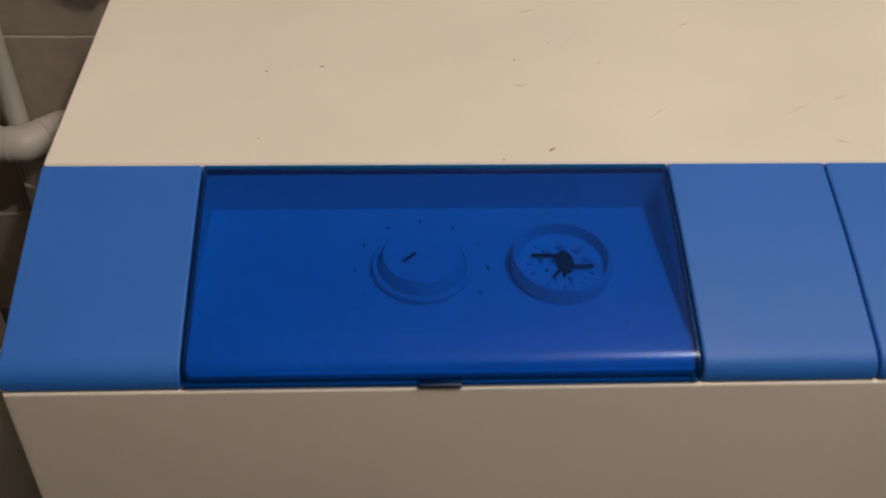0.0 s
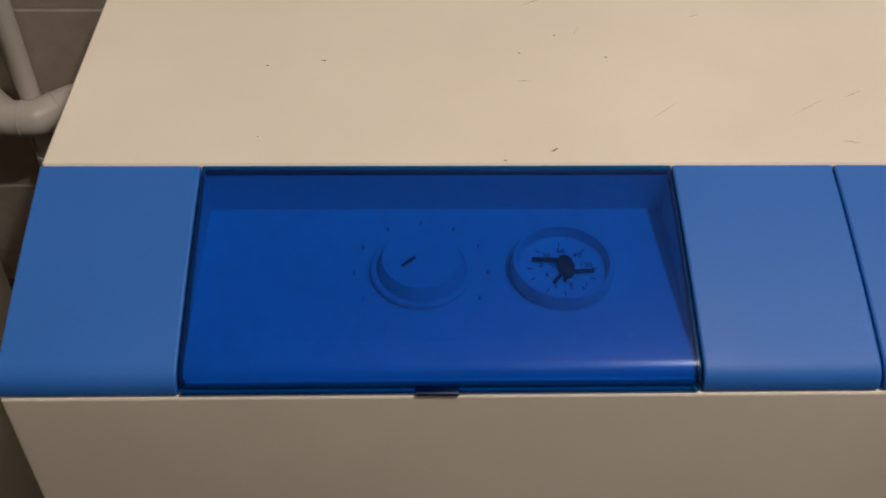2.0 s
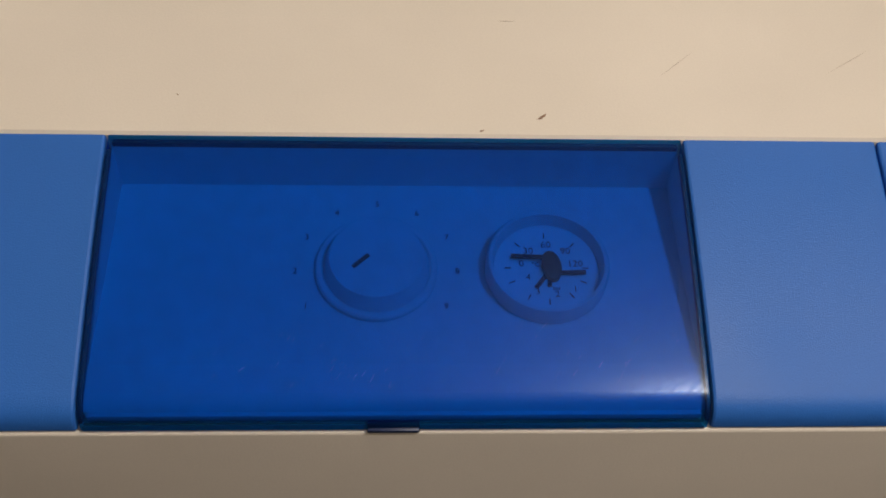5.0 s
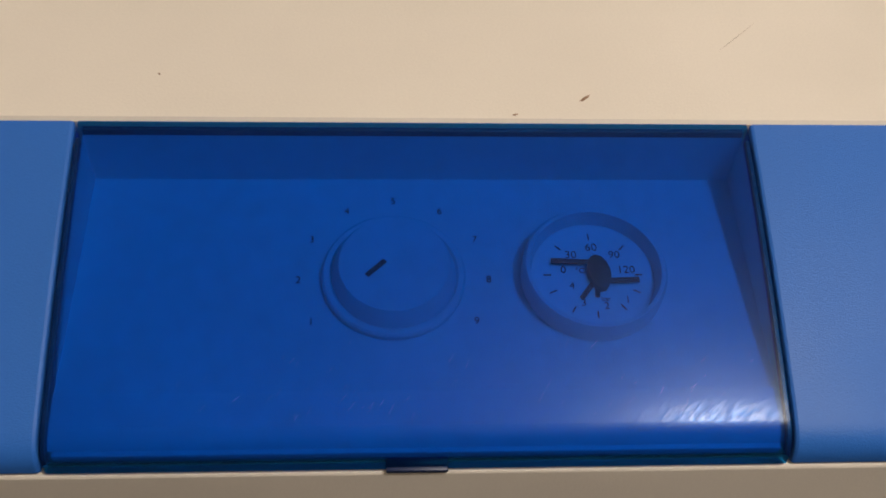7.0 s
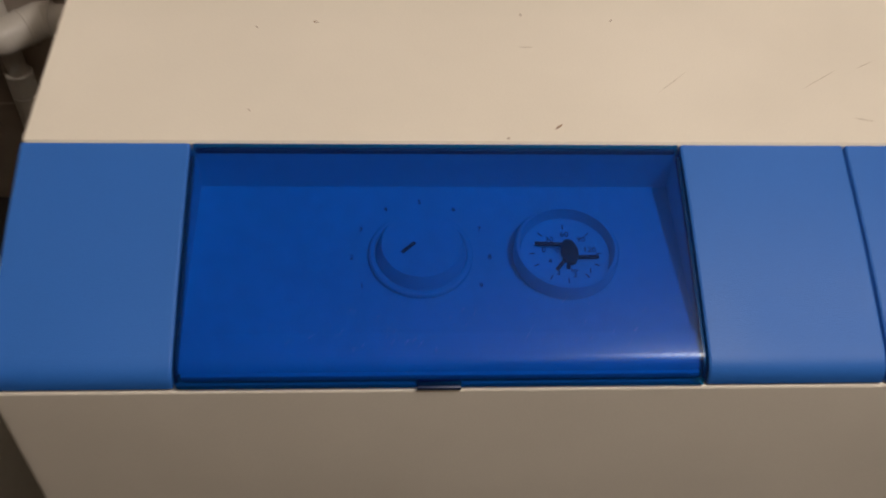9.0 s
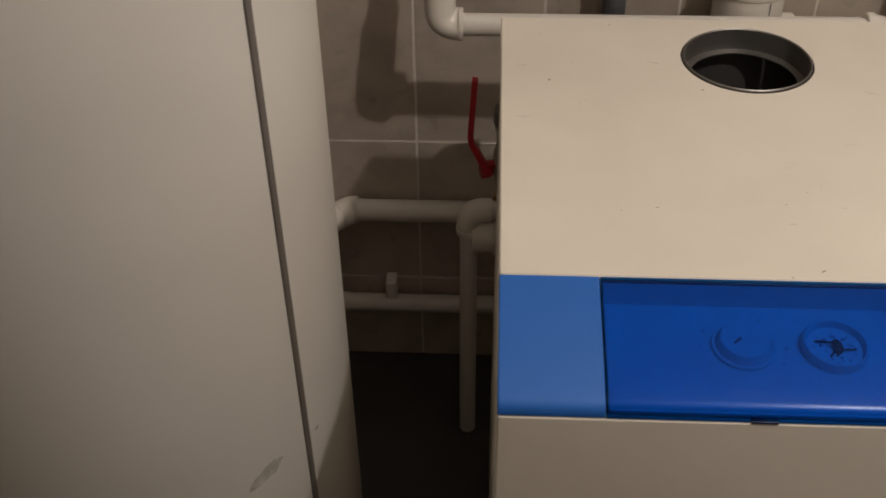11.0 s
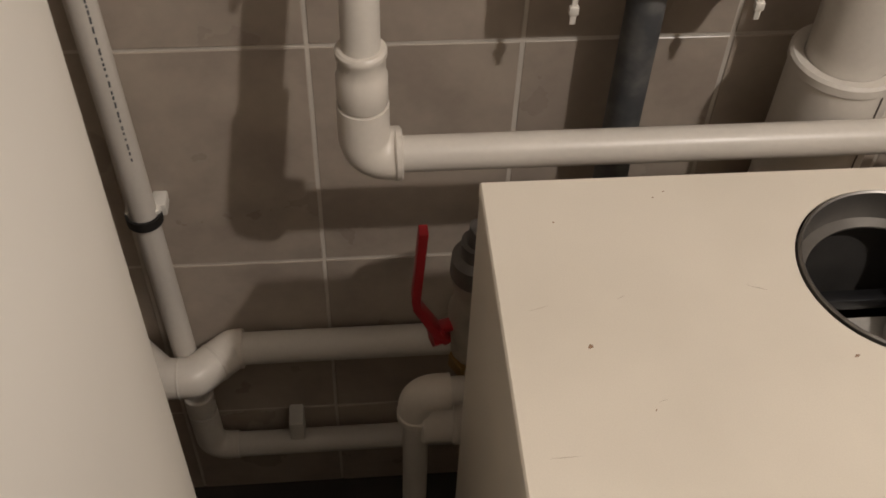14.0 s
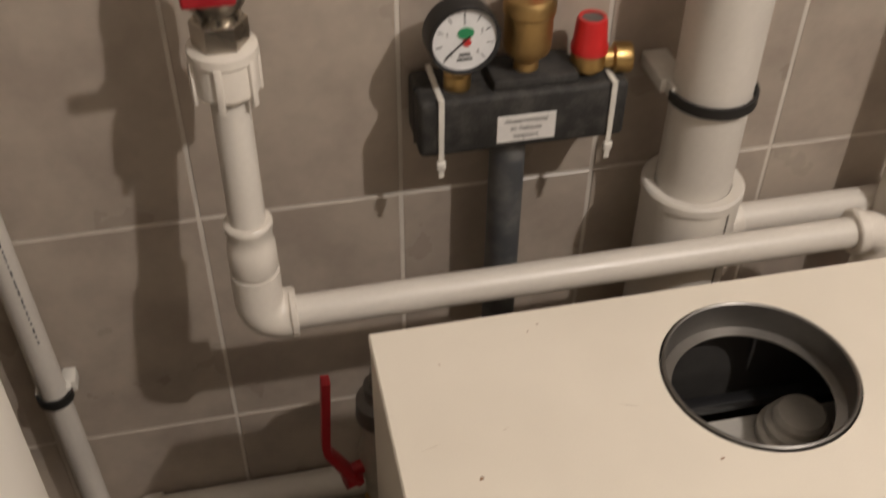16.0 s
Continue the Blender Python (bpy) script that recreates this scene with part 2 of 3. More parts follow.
def extruded(outline, x0, x1):
    """A closed outline in (y, z) drawn out along x."""
    bm = bmesh.new()
    a = [bm.verts.new((x0, y, z)) for y, z in outline]
    b = [bm.verts.new((x1, y, z)) for y, z in outline]
    n = len(a)
    for k in range(n):
        bm.faces.new((a[k], a[(k + 1) % n], b[(k + 1) % n], b[k]))
    bm.faces.new(a)
    bm.faces.new(b)
    return bm


def lettering(name, text, size, m, mat, parent, align="CENTER", extrude=0.0001):
    cu = bpy.data.curves.new(name, "FONT")
    cu.body, cu.size, cu.align_x, cu.align_y, cu.extrude, cu.resolution_u = text, size, align, "CENTER", extrude, 3
    tmp = new("tmp_text", cu)
    me = bpy.data.meshes.new_from_object(tmp.evaluated_get(bpy.context.evaluated_depsgraph_get()))
    bpy.data.objects.remove(tmp)
    bpy.data.curves.remove(cu)
    me.transform(m)
    me.materials.clear()
    me.materials.append(mat)
    me.name = name
    ob = new(name, me)
    ob.parent = parent
    return ob


# ---- room ----
WALL_Y, ROOM_X0, ROOM_X1, ROOM_Y0, ROOM_Z = 0.747, -1.15, 2.05, -2.2, 2.85
wall_north = tagged(link("wall_north", box(ROOM_X0, ROOM_X1, WALL_Y - 0.0026, WALL_Y + 0.12, 0, ROOM_Z), M_GROUT, smooth=False), "wall clad in beige glazed tiles with pale joints", "wall", kind="structure")
# remaining walls and ceiling are out of view, added for bounced light
tagged(link("wall_south", box(ROOM_X0, ROOM_X1, ROOM_Y0 - 0.12, ROOM_Y0, 0, ROOM_Z), M_PAINT, smooth=False), "unseen plain wall added to close the room and bounce light", "wall", kind="structure")
tagged(link("wall_west", box(ROOM_X0 - 0.12, ROOM_X0, ROOM_Y0 - 0.12, WALL_Y + 0.12, 0, ROOM_Z), M_PAINT, smooth=False), "unseen plain wall added to close the room and bounce light", "wall", kind="structure")
tagged(link("wall_east", box(ROOM_X1, ROOM_X1 + 0.12, ROOM_Y0 - 0.12, WALL_Y + 0.12, 0, ROOM_Z), M_PAINT, smooth=False), "unseen plain wall added to close the room and bounce light", "wall", kind="structure")
tagged(link("floor", box(ROOM_X0 - 0.12, ROOM_X1 + 0.12, ROOM_Y0 - 0.12, WALL_Y + 0.12, -0.1, 0), M_FLOOR, smooth=False), "very dark tiled floor", "floor", kind="structure")
tagged(link("ceiling", box(ROOM_X0 - 0.12, ROOM_X1 + 0.12, ROOM_Y0 - 0.12, WALL_Y + 0.12, ROOM_Z, ROOM_Z + 0.1), M_CEIL, smooth=False), "unseen plain ceiling added to close the room and bounce light", "ceiling", kind="structure")

# ---- boiler ----
TOP, BW, BD, FRONT = 0.85, 0.588, 0.5105, -0.1309
HOLE, HR = (0.2964, 0.4061), 0.0788
boiler = thing("boiler", "cream floor-standing boiler with blue fascia and open flue socket", "boiler")


def top_plate():
    """Folded sheet with a round opening."""
    bm = bmesh.new()
    n = 64
    t = 0.012
    x0, x1, y0, y1 = 0.0, BW, 0.0, BD
    r = 0.003
    outer = []
    for cx, cy, a0 in ((x1 - r, y1 - r, 0), (x0 + r, y1 - r, 90), (x0 + r, y0 + r, 180), (x1 - r, y0 + r, 270)):
        for k in range(4):
            a = radians(a0 + 30 * k)
            outer.append((cx + r * math.cos(a), cy + r * math.sin(a)))
    inner = [(HOLE[0] + HR * math.cos(2 * math.pi * k / n), HOLE[1] + HR * math.sin(2 * math.pi * k / n)) for k in range(n)]

    def ringv(pts, z, shrink=0.0):
        return [bm.verts.new((min(max(x, x0 + shrink), x1 - shrink), min(max(y, y0 + shrink), y1 - shrink), z)) for x, y in pts]

    o_top, i_top = ringv(outer, TOP, 0.0015), ringv(inner, TOP)
    o_mid, o_bot, i_bot = ringv(outer, TOP - 0.0015), ringv(outer, TOP - t), ringv(inner, TOP - 0.0015)
    edges = []
    for ring in (o_top, i_top):
        edges += [bm.edges.new((ring[k], ring[(k + 1) % len(ring)])) for k in range(len(ring))]
    bmesh.ops.triangle_fill(bm, use_beauty=True, edges=edges, normal=(0, 0, 1))
    for u, v in ((o_top, o_mid), (o_mid, o_bot), (i_top, i_bot)):
        for k in range(len(u)):
            bm.faces.new((u[k], u[(k + 1) % len(u)], v[(k + 1) % len(v)], v[k]))
    return bm


part("top_panel", top_plate(), M_CREAM, boiler, "cream powder-coated sheet with a round flue opening")
part("back_panel", box(0.017, BW - 0.017, BD - 0.017, BD - 0.003, 0.02, 0.837, 0.001), M_CREAM, boiler)
part("front_panel", box(0.0, BW, FRONT, FRONT + 0.02, 0.06, 0.8022, 0.0022, 3), M_CREAM, boiler, "cream powder-coated front door")
part("plinth", box(0.02, BW - 0.02, FRONT + 0.03, BD - 0.03, 0.0, 0.06, 0.002), M_DARKSTEEL, boiler)
part("inner_shelf", box(0.017, BW - 0.017, -0.001, 0.010, 0.06, 0.837, 0.001), M_CREAM, boiler)
part("fascia_support", box(0.017, BW - 0.017, FRONT + 0.021, -0.002, 0.770, 0.788, 0.001), M_CREAM, boiler)


def fascia_curve(n=14):
    """Front slope of the fascia, (y, z) from the top edge down to the nose."""
    out = []
    for p, m, first in (([(0.0000, 0.8500), (-0.0393, 0.8419), (-0.0809, 0.8305), (-0.1190, 0.8178)], n, 0), ([(-0.1190, 0.8178), (-0.1257, 0.8153), (-0.1298, 0.8119), (-0.1300, 0.8040)], 10, 1)):
        for k in range(first, m + 1):
            f = k / m
            c = [(1 - f) ** 3, 3 * f * (1 - f) ** 2, 3 * f * f * (1 - f), f**3]
            out.append((sum(a * q[0] for a, q in zip(c, p)), sum(a * q[1] for a, q in zip(c, p))))
    return out


def inset_curve(d):
    """The fascia curve moved inwards by d."""
    c = fascia_curve()
    out = []
    for k, (y, z) in enumerate(c):
        a, b = c[max(k - 1, 0)], c[min(k + 1, len(c) - 1)]
        ty, tz = b[0] - a[0], b[1] - a[1]
        s = math.hypot(ty, tz)
        out.append((y - tz / s * d, z + ty / s * d))
    return out


def fascia(x0, x1, thick=0.003):
    """A curved moulding with returned side edges, rounded at its ends."""
    bm = bmesh.new()
    rows = []
    e = 0.0014
    for x, d in ((x0, 0.014), (x0, e), (x0 + 0.3 * e, 0.35 * e), (x0 + e, 0), (x1 - e, 0), (x1 - 0.3 * e, 0.35 * e), (x1, e), (x1, 0.014)):
        c = inset_curve(d)
        c = [(min(y, -0.0012), z) for y, z in c]
        rows.append([bm.verts.new((x, y, z)) for y, z in c])
    for u, v in zip(rows, rows[1:]):
        for k in range(len(u) - 1):
            bm.faces.new((u[k], u[k + 1], v[k + 1], v[k]))
    low = [bm.verts.new((r[-1].co.x, r[-1].co.y + 0.010, r[-1].co.z)) for r in rows]
    for k in range(len(rows) - 1):
        bm.faces.new((rows[k][-1], low[k], low[k + 1], rows[k + 1][-1]))
    high = [bm.verts.new((r[0].co.x, r[0].co.y, r[0].co.z - 0.012)) for r in rows]
    for k in range(len(rows) - 1):
        bm.faces.new((rows[k][0], high[k], high[k + 1], rows[k + 1][0]))
    return bm


for sx0, sx1 in ((0.001, 0.014), (BW - 0.014, BW - 0.001)):
    line = [(y, z - 0.002) for y, z in inset_curve(0.006) if y < -0.003 and z > 0.808]
    outline = [(FRONT + 0.021, 0.02), (BD - 0.002, 0.02), (BD - 0.002, 0.8375), (-0.002, 0.8375)] + line + [(FRONT + 0.021, 0.798)]
    part("side_panel", extruded(outline, sx0, sx1), M_CREAM, boiler, smooth=False)

WX0, WX1 = 0.0919, 0.3628
for a, b in ((0.0, WX0 - 0.0006), (WX1 + 0.0006, 0.4574), (0.4584, BW)):
    part("fascia_panel", fascia(a, b), M_BLUE, boiler, "matt blue moulded plastic fascia panel", sharp=14)


# the recess below the clear cover, open at the top
def tray():
    bm = bmesh.new()
    x0, x1 = WX0 + 0.002, WX1 - 0.002
    prof = [(-0.0046, 0.8456), (-0.0058, 0.8205), (-0.1046, 0.8150), (-0.1049, 0.8165)] + [(y, z) for y, z in inset_curve(0.0042) if y < -0.112 and z > 0.8085]
    rows = [[bm.verts.new((x, y, z)) for y, z in prof] for x in (x0, x1)]
    for k in range(len(prof) - 1):
        bm.faces.new((rows[0][k], rows[0][k + 1], rows[1][k + 1], rows[1][k]))
    top = inset_curve(0.0045)
    for i, x in enumerate((x0, x1)):
        up = [bm.verts.new((x, y, z)) for y, z in top[1:-7]]
        bm.faces.new(rows[i] + up[::-1])
    return bm


tray_ob = part("control_tray", tray(), M_PANEL, boiler, "pale control tray under the clear cover", smooth=False)
# pale strip added behind the lid's nose so its band shows bright
part("pale_backing", box(WX0 + 0.003, WX1 - 0.003, -0.1264, -0.1195, 0.8046, 0.8092, 0.0008), M_PANEL, tray_ob)


def cover():
    """Clear curved lid: an outer and an inner skin, closed all round."""
    bm = bmesh.new()
    x0, x1 = WX0 + 0.0003, WX1 - 0.0003
    xs = [x0, x0 + 0.0003, x0 + 0.001, x1 - 0.001, x1 - 0.0003, x1]
    ds = [0.0010, 0.0002, -0.0003, -0.0003, 0.0002, 0.0010]
    out = [[bm.verts.new((x, min(y, -0.0015), z)) for y, z in inset_curve(d)] for x, d in zip(xs, ds)]
    inn = [[bm.verts.new((x, min(y, -0.0035), z)) for y, z in inset_curve(0.0022)] for x in (x0 + 0.0015, x1 - 0.0015)]
    for u, v in list(zip(out, out[1:])) + [(inn[0], inn[1]), (out[0], inn[0]), (inn[1], out[-1])]:
        for k in range(len(u) - 1):
            bm.faces.new((u[k], u[k + 1], v[k + 1], v[k]))
    for k in (0, -1):
        bm.faces.new([r[k] for r in out] + [inn[1][k], inn[0][k]])
    return bm


cover_ob = part("clear_cover", cover(), M_COVER, boiler, "scratched transparent blue plastic lid over the controls", sharp=14)


def lid_edge(x0, x1):
    """An added dark strip along one side, imitating the clear lid's dark edge."""
    return extruded(inset_curve(0.0005)[1:-2] + inset_curve(0.0034)[1:-2][::-1], x0, x1)


for ex0, ex1 in ((WX0 + 0.0006, WX0 + 0.0021), (WX1 - 0.0021, WX1 - 0.0006)):
    part("lid_edge", lid_edge(ex0, ex1), M_DARKBLUE, cover_ob, "dark strip imitating the clear lid's dark edge look", smooth=False)
part("lid_edge", box(WX0 + 0.0022, WX1 - 0.0022, -0.0042, -0.0020, 0.8400, 0.8482, 0.0003, 1), M_DARKBLUE, cover_ob, "dark strip imitating the clear lid's dark edge look")
part("latch", box(0.2137, 0.2364, -0.1316, -0.1255, 0.8026, 0.8052, 0.0008), M_DARKBLUE, cover_ob, "small dark pull tab")


def scratches(count=70):
    """Short fine strokes and pits scattered on the front of the lid."""
    rng = random.Random(8)
    line = inset_curve(-0.0005)
    bm = bmesh.new()

    def height(y):
        for (ya, za), (yb, zb) in zip(line, line[1:]):
            if yb <= y <= ya:
                return za + (zb - za) * (ya - y) / max(ya - yb, 1e-9)
        return line[0][1]

    for k in range(count):
        x = rng.choice((rng.uniform(0.27, WX1 - 0.006), rng.gauss(0.20, 0.03), rng.uniform(WX0 + 0.02, WX1 - 0.01)))
        y = -0.118 + abs(rng.gauss(0, 0.012))
        n, w = rng.uniform(0.0006, 0.0042), rng.uniform(0.00008, 0.00019)
        a = radians(rng.gauss(52, 9))
        dx, dy = n / 2 * math.cos(a), n / 2 * math.sin(a)
        px, py = -w * math.sin(a), w * math.cos(a)
        bm.faces.new([bm.verts.new((x + u * dx + v * px, y + u * dy + v * py, height(y + u * dy + v * py))) for u, v in ((-1, -0.4), (1, -0.4), (1, 0.4), (-1, 0.4))])
    return bm


part("scratches", scratches(), M_LIDSCRATCH, cover_ob, "fine pale scratches", smooth=False)

# controls stand on the sloping tray
SLOPE = math.atan2(0.8205 - 0.8150, 0.0988)


def on_tray(x, y, h=0.0, size=1.0):
    """A pose on the tray with z along its normal."""
    z = 0.8205 + (y + 0.0058) * math.tan(SLOPE)
    m = Matrix.Translation((x, y, z)) @ Matrix.Rotation(SLOPE, 4, "X")
    return m @ Matrix.Scale(size, 4) @ Matrix.Translation((0, 0, h))


KNOB, DIAL = (0.2172, -0.0550), (0.2962, -0.0558)
ON_KNOB, ON_DIAL = on_tray(*KNOB, size=1.08), on_tray(*DIAL, size=1.115)
knob_ring = part("knob_ring", lathe([(0.0, 0.0003), (0.0262, 0.0003), (0.0262, 0.0026), (0.0254, 0.0034), (0.0236, 0.0034), (0.0228, 0.0020), (0.0, 0.0020)], ON_KNOB, 64), M_PANEL, boiler)
knob = part("knob", lathe([(0.0, 0.0022), (0.0226, 0.0022), (0.0204, 0.0092), (0.0198, 0.0100), (0.0, 0.0100)], ON_KNOB, 64), M_PANEL, boiler, "round pale rotary knob with a dark pointer")
pointer = box(-0.0010, 0.0010, -0.0046, 0.0046, 0.0100, 0.0104, 0.0001, 1)
bmesh.ops.transform(pointer, matrix=ON_KNOB @ Matrix.Translation((-0.0065, -0.0021, 0)) @ Matrix.Rotation(radians(-46), 4, "Z"), verts=pointer.verts[:])
part("pointer", pointer, M_INK, knob)
for k in range(9):
    a = radians(212 - 30.5 * k)
    lettering("numeral", str(k + 1), 0.0046, on_tray(*KNOB, 0.0003) @ Matrix.Translation((0.0376 * math.cos(a), 0.0376 * math.sin(a), 0)), M_INK, tray_ob)
gauge = part("boiler_gauge", lathe([(0.0, 0.0004), (0.0257, 0.0004), (0.0257, 0.0072), (0.0246, 0.0088), (0.0233, 0.0088), (0.0221, 0.0020), (0.0, 0.0020)], ON_DIAL, 64), M_PANEL, boiler, "round combined temperature and pressure gauge")
part("dial_face", lathe([(0.0, 0.0022), (0.0220, 0.0022), (0.0220, 0.0026), (0.0, 0.0026)], ON_DIAL, 48), M_DIAL, gauge)
for txt, x, y, s in (("60", 0.0005, 0.0118, 0.0046), ("30", -0.0072, 0.0086, 0.0044), ("90", 0.0086, 0.0086, 0.0044), ("0", -0.0105, 0.0022, 0.0044), ("120", 0.0122, 0.0022, 0.0044), ("4", -0.0080, -0.0045, 0.0040), ("3", -0.0045, -0.0115, 0.0040), ("2", 0.0035, -0.0128, 0.0040), ("1", 0.0112, -0.0105, 0.0040), ("°C", -0.0045, 0.0018, 0.0032), ("bar", 0.0035, -0.0100, 0.0026)):
    lettering("dial_numeral", txt, s, ON_DIAL @ Matrix.Translation((x, y, 0.0027)), M_INK, gauge)
for a in (0, 45, 90, 135, 180, 205, 240, 270, 305, 335):
    tick = box(0.0150, 0.0178, -0.00025, 0.00025, 0.0027, 0.0029)
    bmesh.ops.transform(tick, matrix=ON_DIAL @ Matrix.Rotation(radians(a), 4, "Z"), verts=tick.verts[:])
    part("tick", tick, M_INK, gauge)
for dx, dy, a, length in ((0.0015, 0.0042, 177, 0.0165), (0.0025, -0.0035, 2, 0.0135)):
    nd = box(-0.002, length, -0.0011, 0.0011, 0.0040, 0.0048, 0.0002, 1)
    bmesh.ops.transform(nd, matrix=ON_DIAL @ Matrix.Translation((dx, dy, 0)) @ Matrix.Rotation(radians(a), 4, "Z"), verts=nd.verts[:])
    part("needle", nd, M_INK, gauge)
hub = lathe([(0.0, 0.0028), (0.0040, 0.0028), (0.0040, 0.0058), (0.0032, 0.0064), (0.0, 0.0064)], ON_DIAL @ Matrix.Translation((0.0018, -0.0002, 0)) @ Matrix.Rotation(radians(8), 4, "Z") @ Matrix.Diagonal((1.0, 1.75, 1, 1)), 24)
part("needle_hub", hub, M_INK, gauge)
for a, length in ((233, 0.0112), (262, 0.0085), (92, 0.0088)):
    spoke = box(0.002, length, -0.0009, 0.0009, 0.0028, 0.0036)
    bmesh.ops.transform(spoke, matrix=ON_DIAL @ Matrix.Translation((0.0016, -0.001, 0)) @ Matrix.Rotation(radians(a), 4, "Z"), verts=spoke.verts[:])
    part("needle_tail", spoke, M_INK, gauge)

# flue socket
cx, cy = HOLE
collar = [(HR - 0.0048, TOP - 0.027), (HR - 0.0048, TOP + 0.0018), (HR - 0.0034, TOP + 0.0030), (HR - 0.0018, TOP + 0.0018), (HR - 0.0018, TOP - 0.027), (HR - 0.0048, TOP - 0.027)]
collar_ob = part("flue_collar", lathe(collar, Matrix.Translation((cx, cy, 0)), 64), M_STEEL, boiler, "grey sheet steel flue collar")
part("collar_lip", lathe([(HR - 0.0049, TOP - 0.027), (HR - 0.0049, TOP - 0.025), (HR - 0.0138, TOP - 0.0262), (HR - 0.0138, TOP - 0.0278), (HR - 0.0049, TOP - 0.027)], Matrix.Translation((cx, cy, 0)), 64), M_STEEL, collar_ob)
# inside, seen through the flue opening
part("exchanger", box(0.06, BW - 0.06, 0.440, BD - 0.026, 0.20, 0.660, 0.004), M_INSIDE_DARK, boiler)
part("draught_bar", box(0.05, BW - 0.05, 0.456, 0.468, 0.738, 0.750, 0.001), M_BLACKPLASTIC, boiler)
part("baffle", box(0.05, BW - 0.05, 0.05, 0.455, 0.716, 0.7295, 0.002), M_ALU, boiler)
fan = part("fan_housing", lathe([(0.0, 0.726), (0.047, 0.726), (0.047, 0.738), (0.043, 0.741), (0.040, 0.741), (0.040, 0.752), (0.036, 0.756), (0.033, 0.756), (0.033, 0.766), (0.028, 0.772), (0.0, 0.773)], Matrix.Translation((0.364, 0.424, 0.004 + 0.726 * 0.28)) @ Matrix.Scale(0.72, 4), 40), M_ALU, boiler, "stepped grey cast housing inside the flue opening")

# plates added inside to hide the cream panels and keep the opening dark
part("dark_liner_plate", box(0.165, 0.170, 0.02, 0.489, 0.62, 0.835, 0.001), M_INSIDE_DARK, boiler)
part("dark_liner_plate", box(0.171, 0.48, 0.484, 0.489, 0.62, 0.835, 0.001), M_INSIDE_DARK, boiler)
part("dark_liner_plate", box(0.475, 0.480, 0.02, 0.483, 0.62, 0.835, 0.001), M_INSIDE_DARK, boiler)

# marks on the lid
random.seed(5)


def fleck(x, y, a, length, width, name="dirt_mark"):
    if math.hypot(x - HOLE[0], y - HOLE[1]) < HR + 0.012:
        return
    bm = bmesh.new()
    n = 12
    vs = []
    for k in range(n):
        t = 2 * math.pi * k / n
        w = 1 + random.uniform(-0.3, 0.3)
        u, v = length / 2 * math.cos(t) * w, width / 2 * math.sin(t) * w
        vs.append(bm.verts.new((x + u * math.cos(a) - v * math.sin(a), y + u * math.sin(a) + v * math.cos(a), TOP + 0.0002)))
    top = bm.verts.new((x, y, TOP + 0.0006))
    for k in range(n):
        bm.faces.new((vs[k], vs[(k + 1) % n], top))
    part(name, bm, M_SCRATCH if width < 0.0006 else M_DIRT, boiler)


for x, y, a, le, wi in ((0.2966, 0.0131, 0.7, 0.006, 0.0012), (0.0573, 0.3521, 0.3, 0.0042, 0.0034), (0.2335, 0.3335, 0.4, 0.004, 0.002), (0.1556, 0.1057, 0.1, 0.0038, 0.0010), (0.2833, 0.1146, 0.6, 0.0018, 0.0014), (0.3085, 0.1363, 0.3, 0.0016, 0.0010), (0.2668, 0.0035, 0.3, 0.0022, 0.001), (0.1211, 0.0256, -0.8, 0.0016, 0.0008), (0.1382, 0.4921, 0.2, 0.0022, 0.0012), (0.1288, 0.4861, 0.2, 0.0016, 0.0012), (0.12, 0.10, 0, 0.002, 0.001), (0.0499, 0.4648, 0, 0.0018, 0.0014), (0.0854, 0.392, 0.4, 0.006, 0.0005), (0.4911, 0.069, 0.5, 0.016, 0.0003), (0.3700, 0.053, 0.75, 0.026, 0.0003), (0.4596, 0.0556, 0.6, 0.030, 0.0003), (0.5283, 0.0557, 0.3, 0.0015, 0.001), (0.09, 0.30, 1.2, 0.003, 0.0008), (0.34, 0.11, 0.2, 0.002, 0.001)):
    fleck(x, y, a, le, wi)
for _ in range(12):
    fleck(random.uniform(0.02, 0.53), random.uniform(0.02, 0.49), random.uniform(-0.4, 1.2), random.uniform(0.004, 0.02), 0.0003, "scratch")

# ---- hot water tank ----
TC, TR = (-0.4602, 0.1901), 0.275
tank = thing("storage_tank", "tall white cylindrical storage tank with a seam, beside the boiler", "water tank")
part("jacket", lathe([(0.0, 0.02), (TR - 0.03, 0.02), (TR - 0.008, 0.03), (TR, 0.06), (TR, 1.70), (TR - 0.01, 1.73), (TR - 0.04, 1.75), (0.0, 1.76)], Matrix.Translation((*TC, 0)), 160), M_TANK, tank, "smooth white vinyl insulation jacket")
part("foot_ring", lathe([(0.0, 0.0), (TR - 0.06, 0.0), (TR - 0.06, 0.022), (0.0, 0.022)], Matrix.Translation((*TC, 0)), 64), M_DARKSTEEL, tank)
sa = -0.478
sx, sy = TC[0] + TR * math.cos(sa), TC[1] + TR * math.sin(sa)
strip = box(-0.0035, 0.0030, -0.0040, 0.0040, 0.06, 1.70, 0.0015)
bmesh.ops.transform(strip, matrix=Matrix.Translation((sx, sy, 0)) @ Matrix.Rotation(sa, 4, "Z"), verts=strip.verts[:])
part("seam_strip", strip, M_SEAM, tank, "dark grey vertical seam strip")



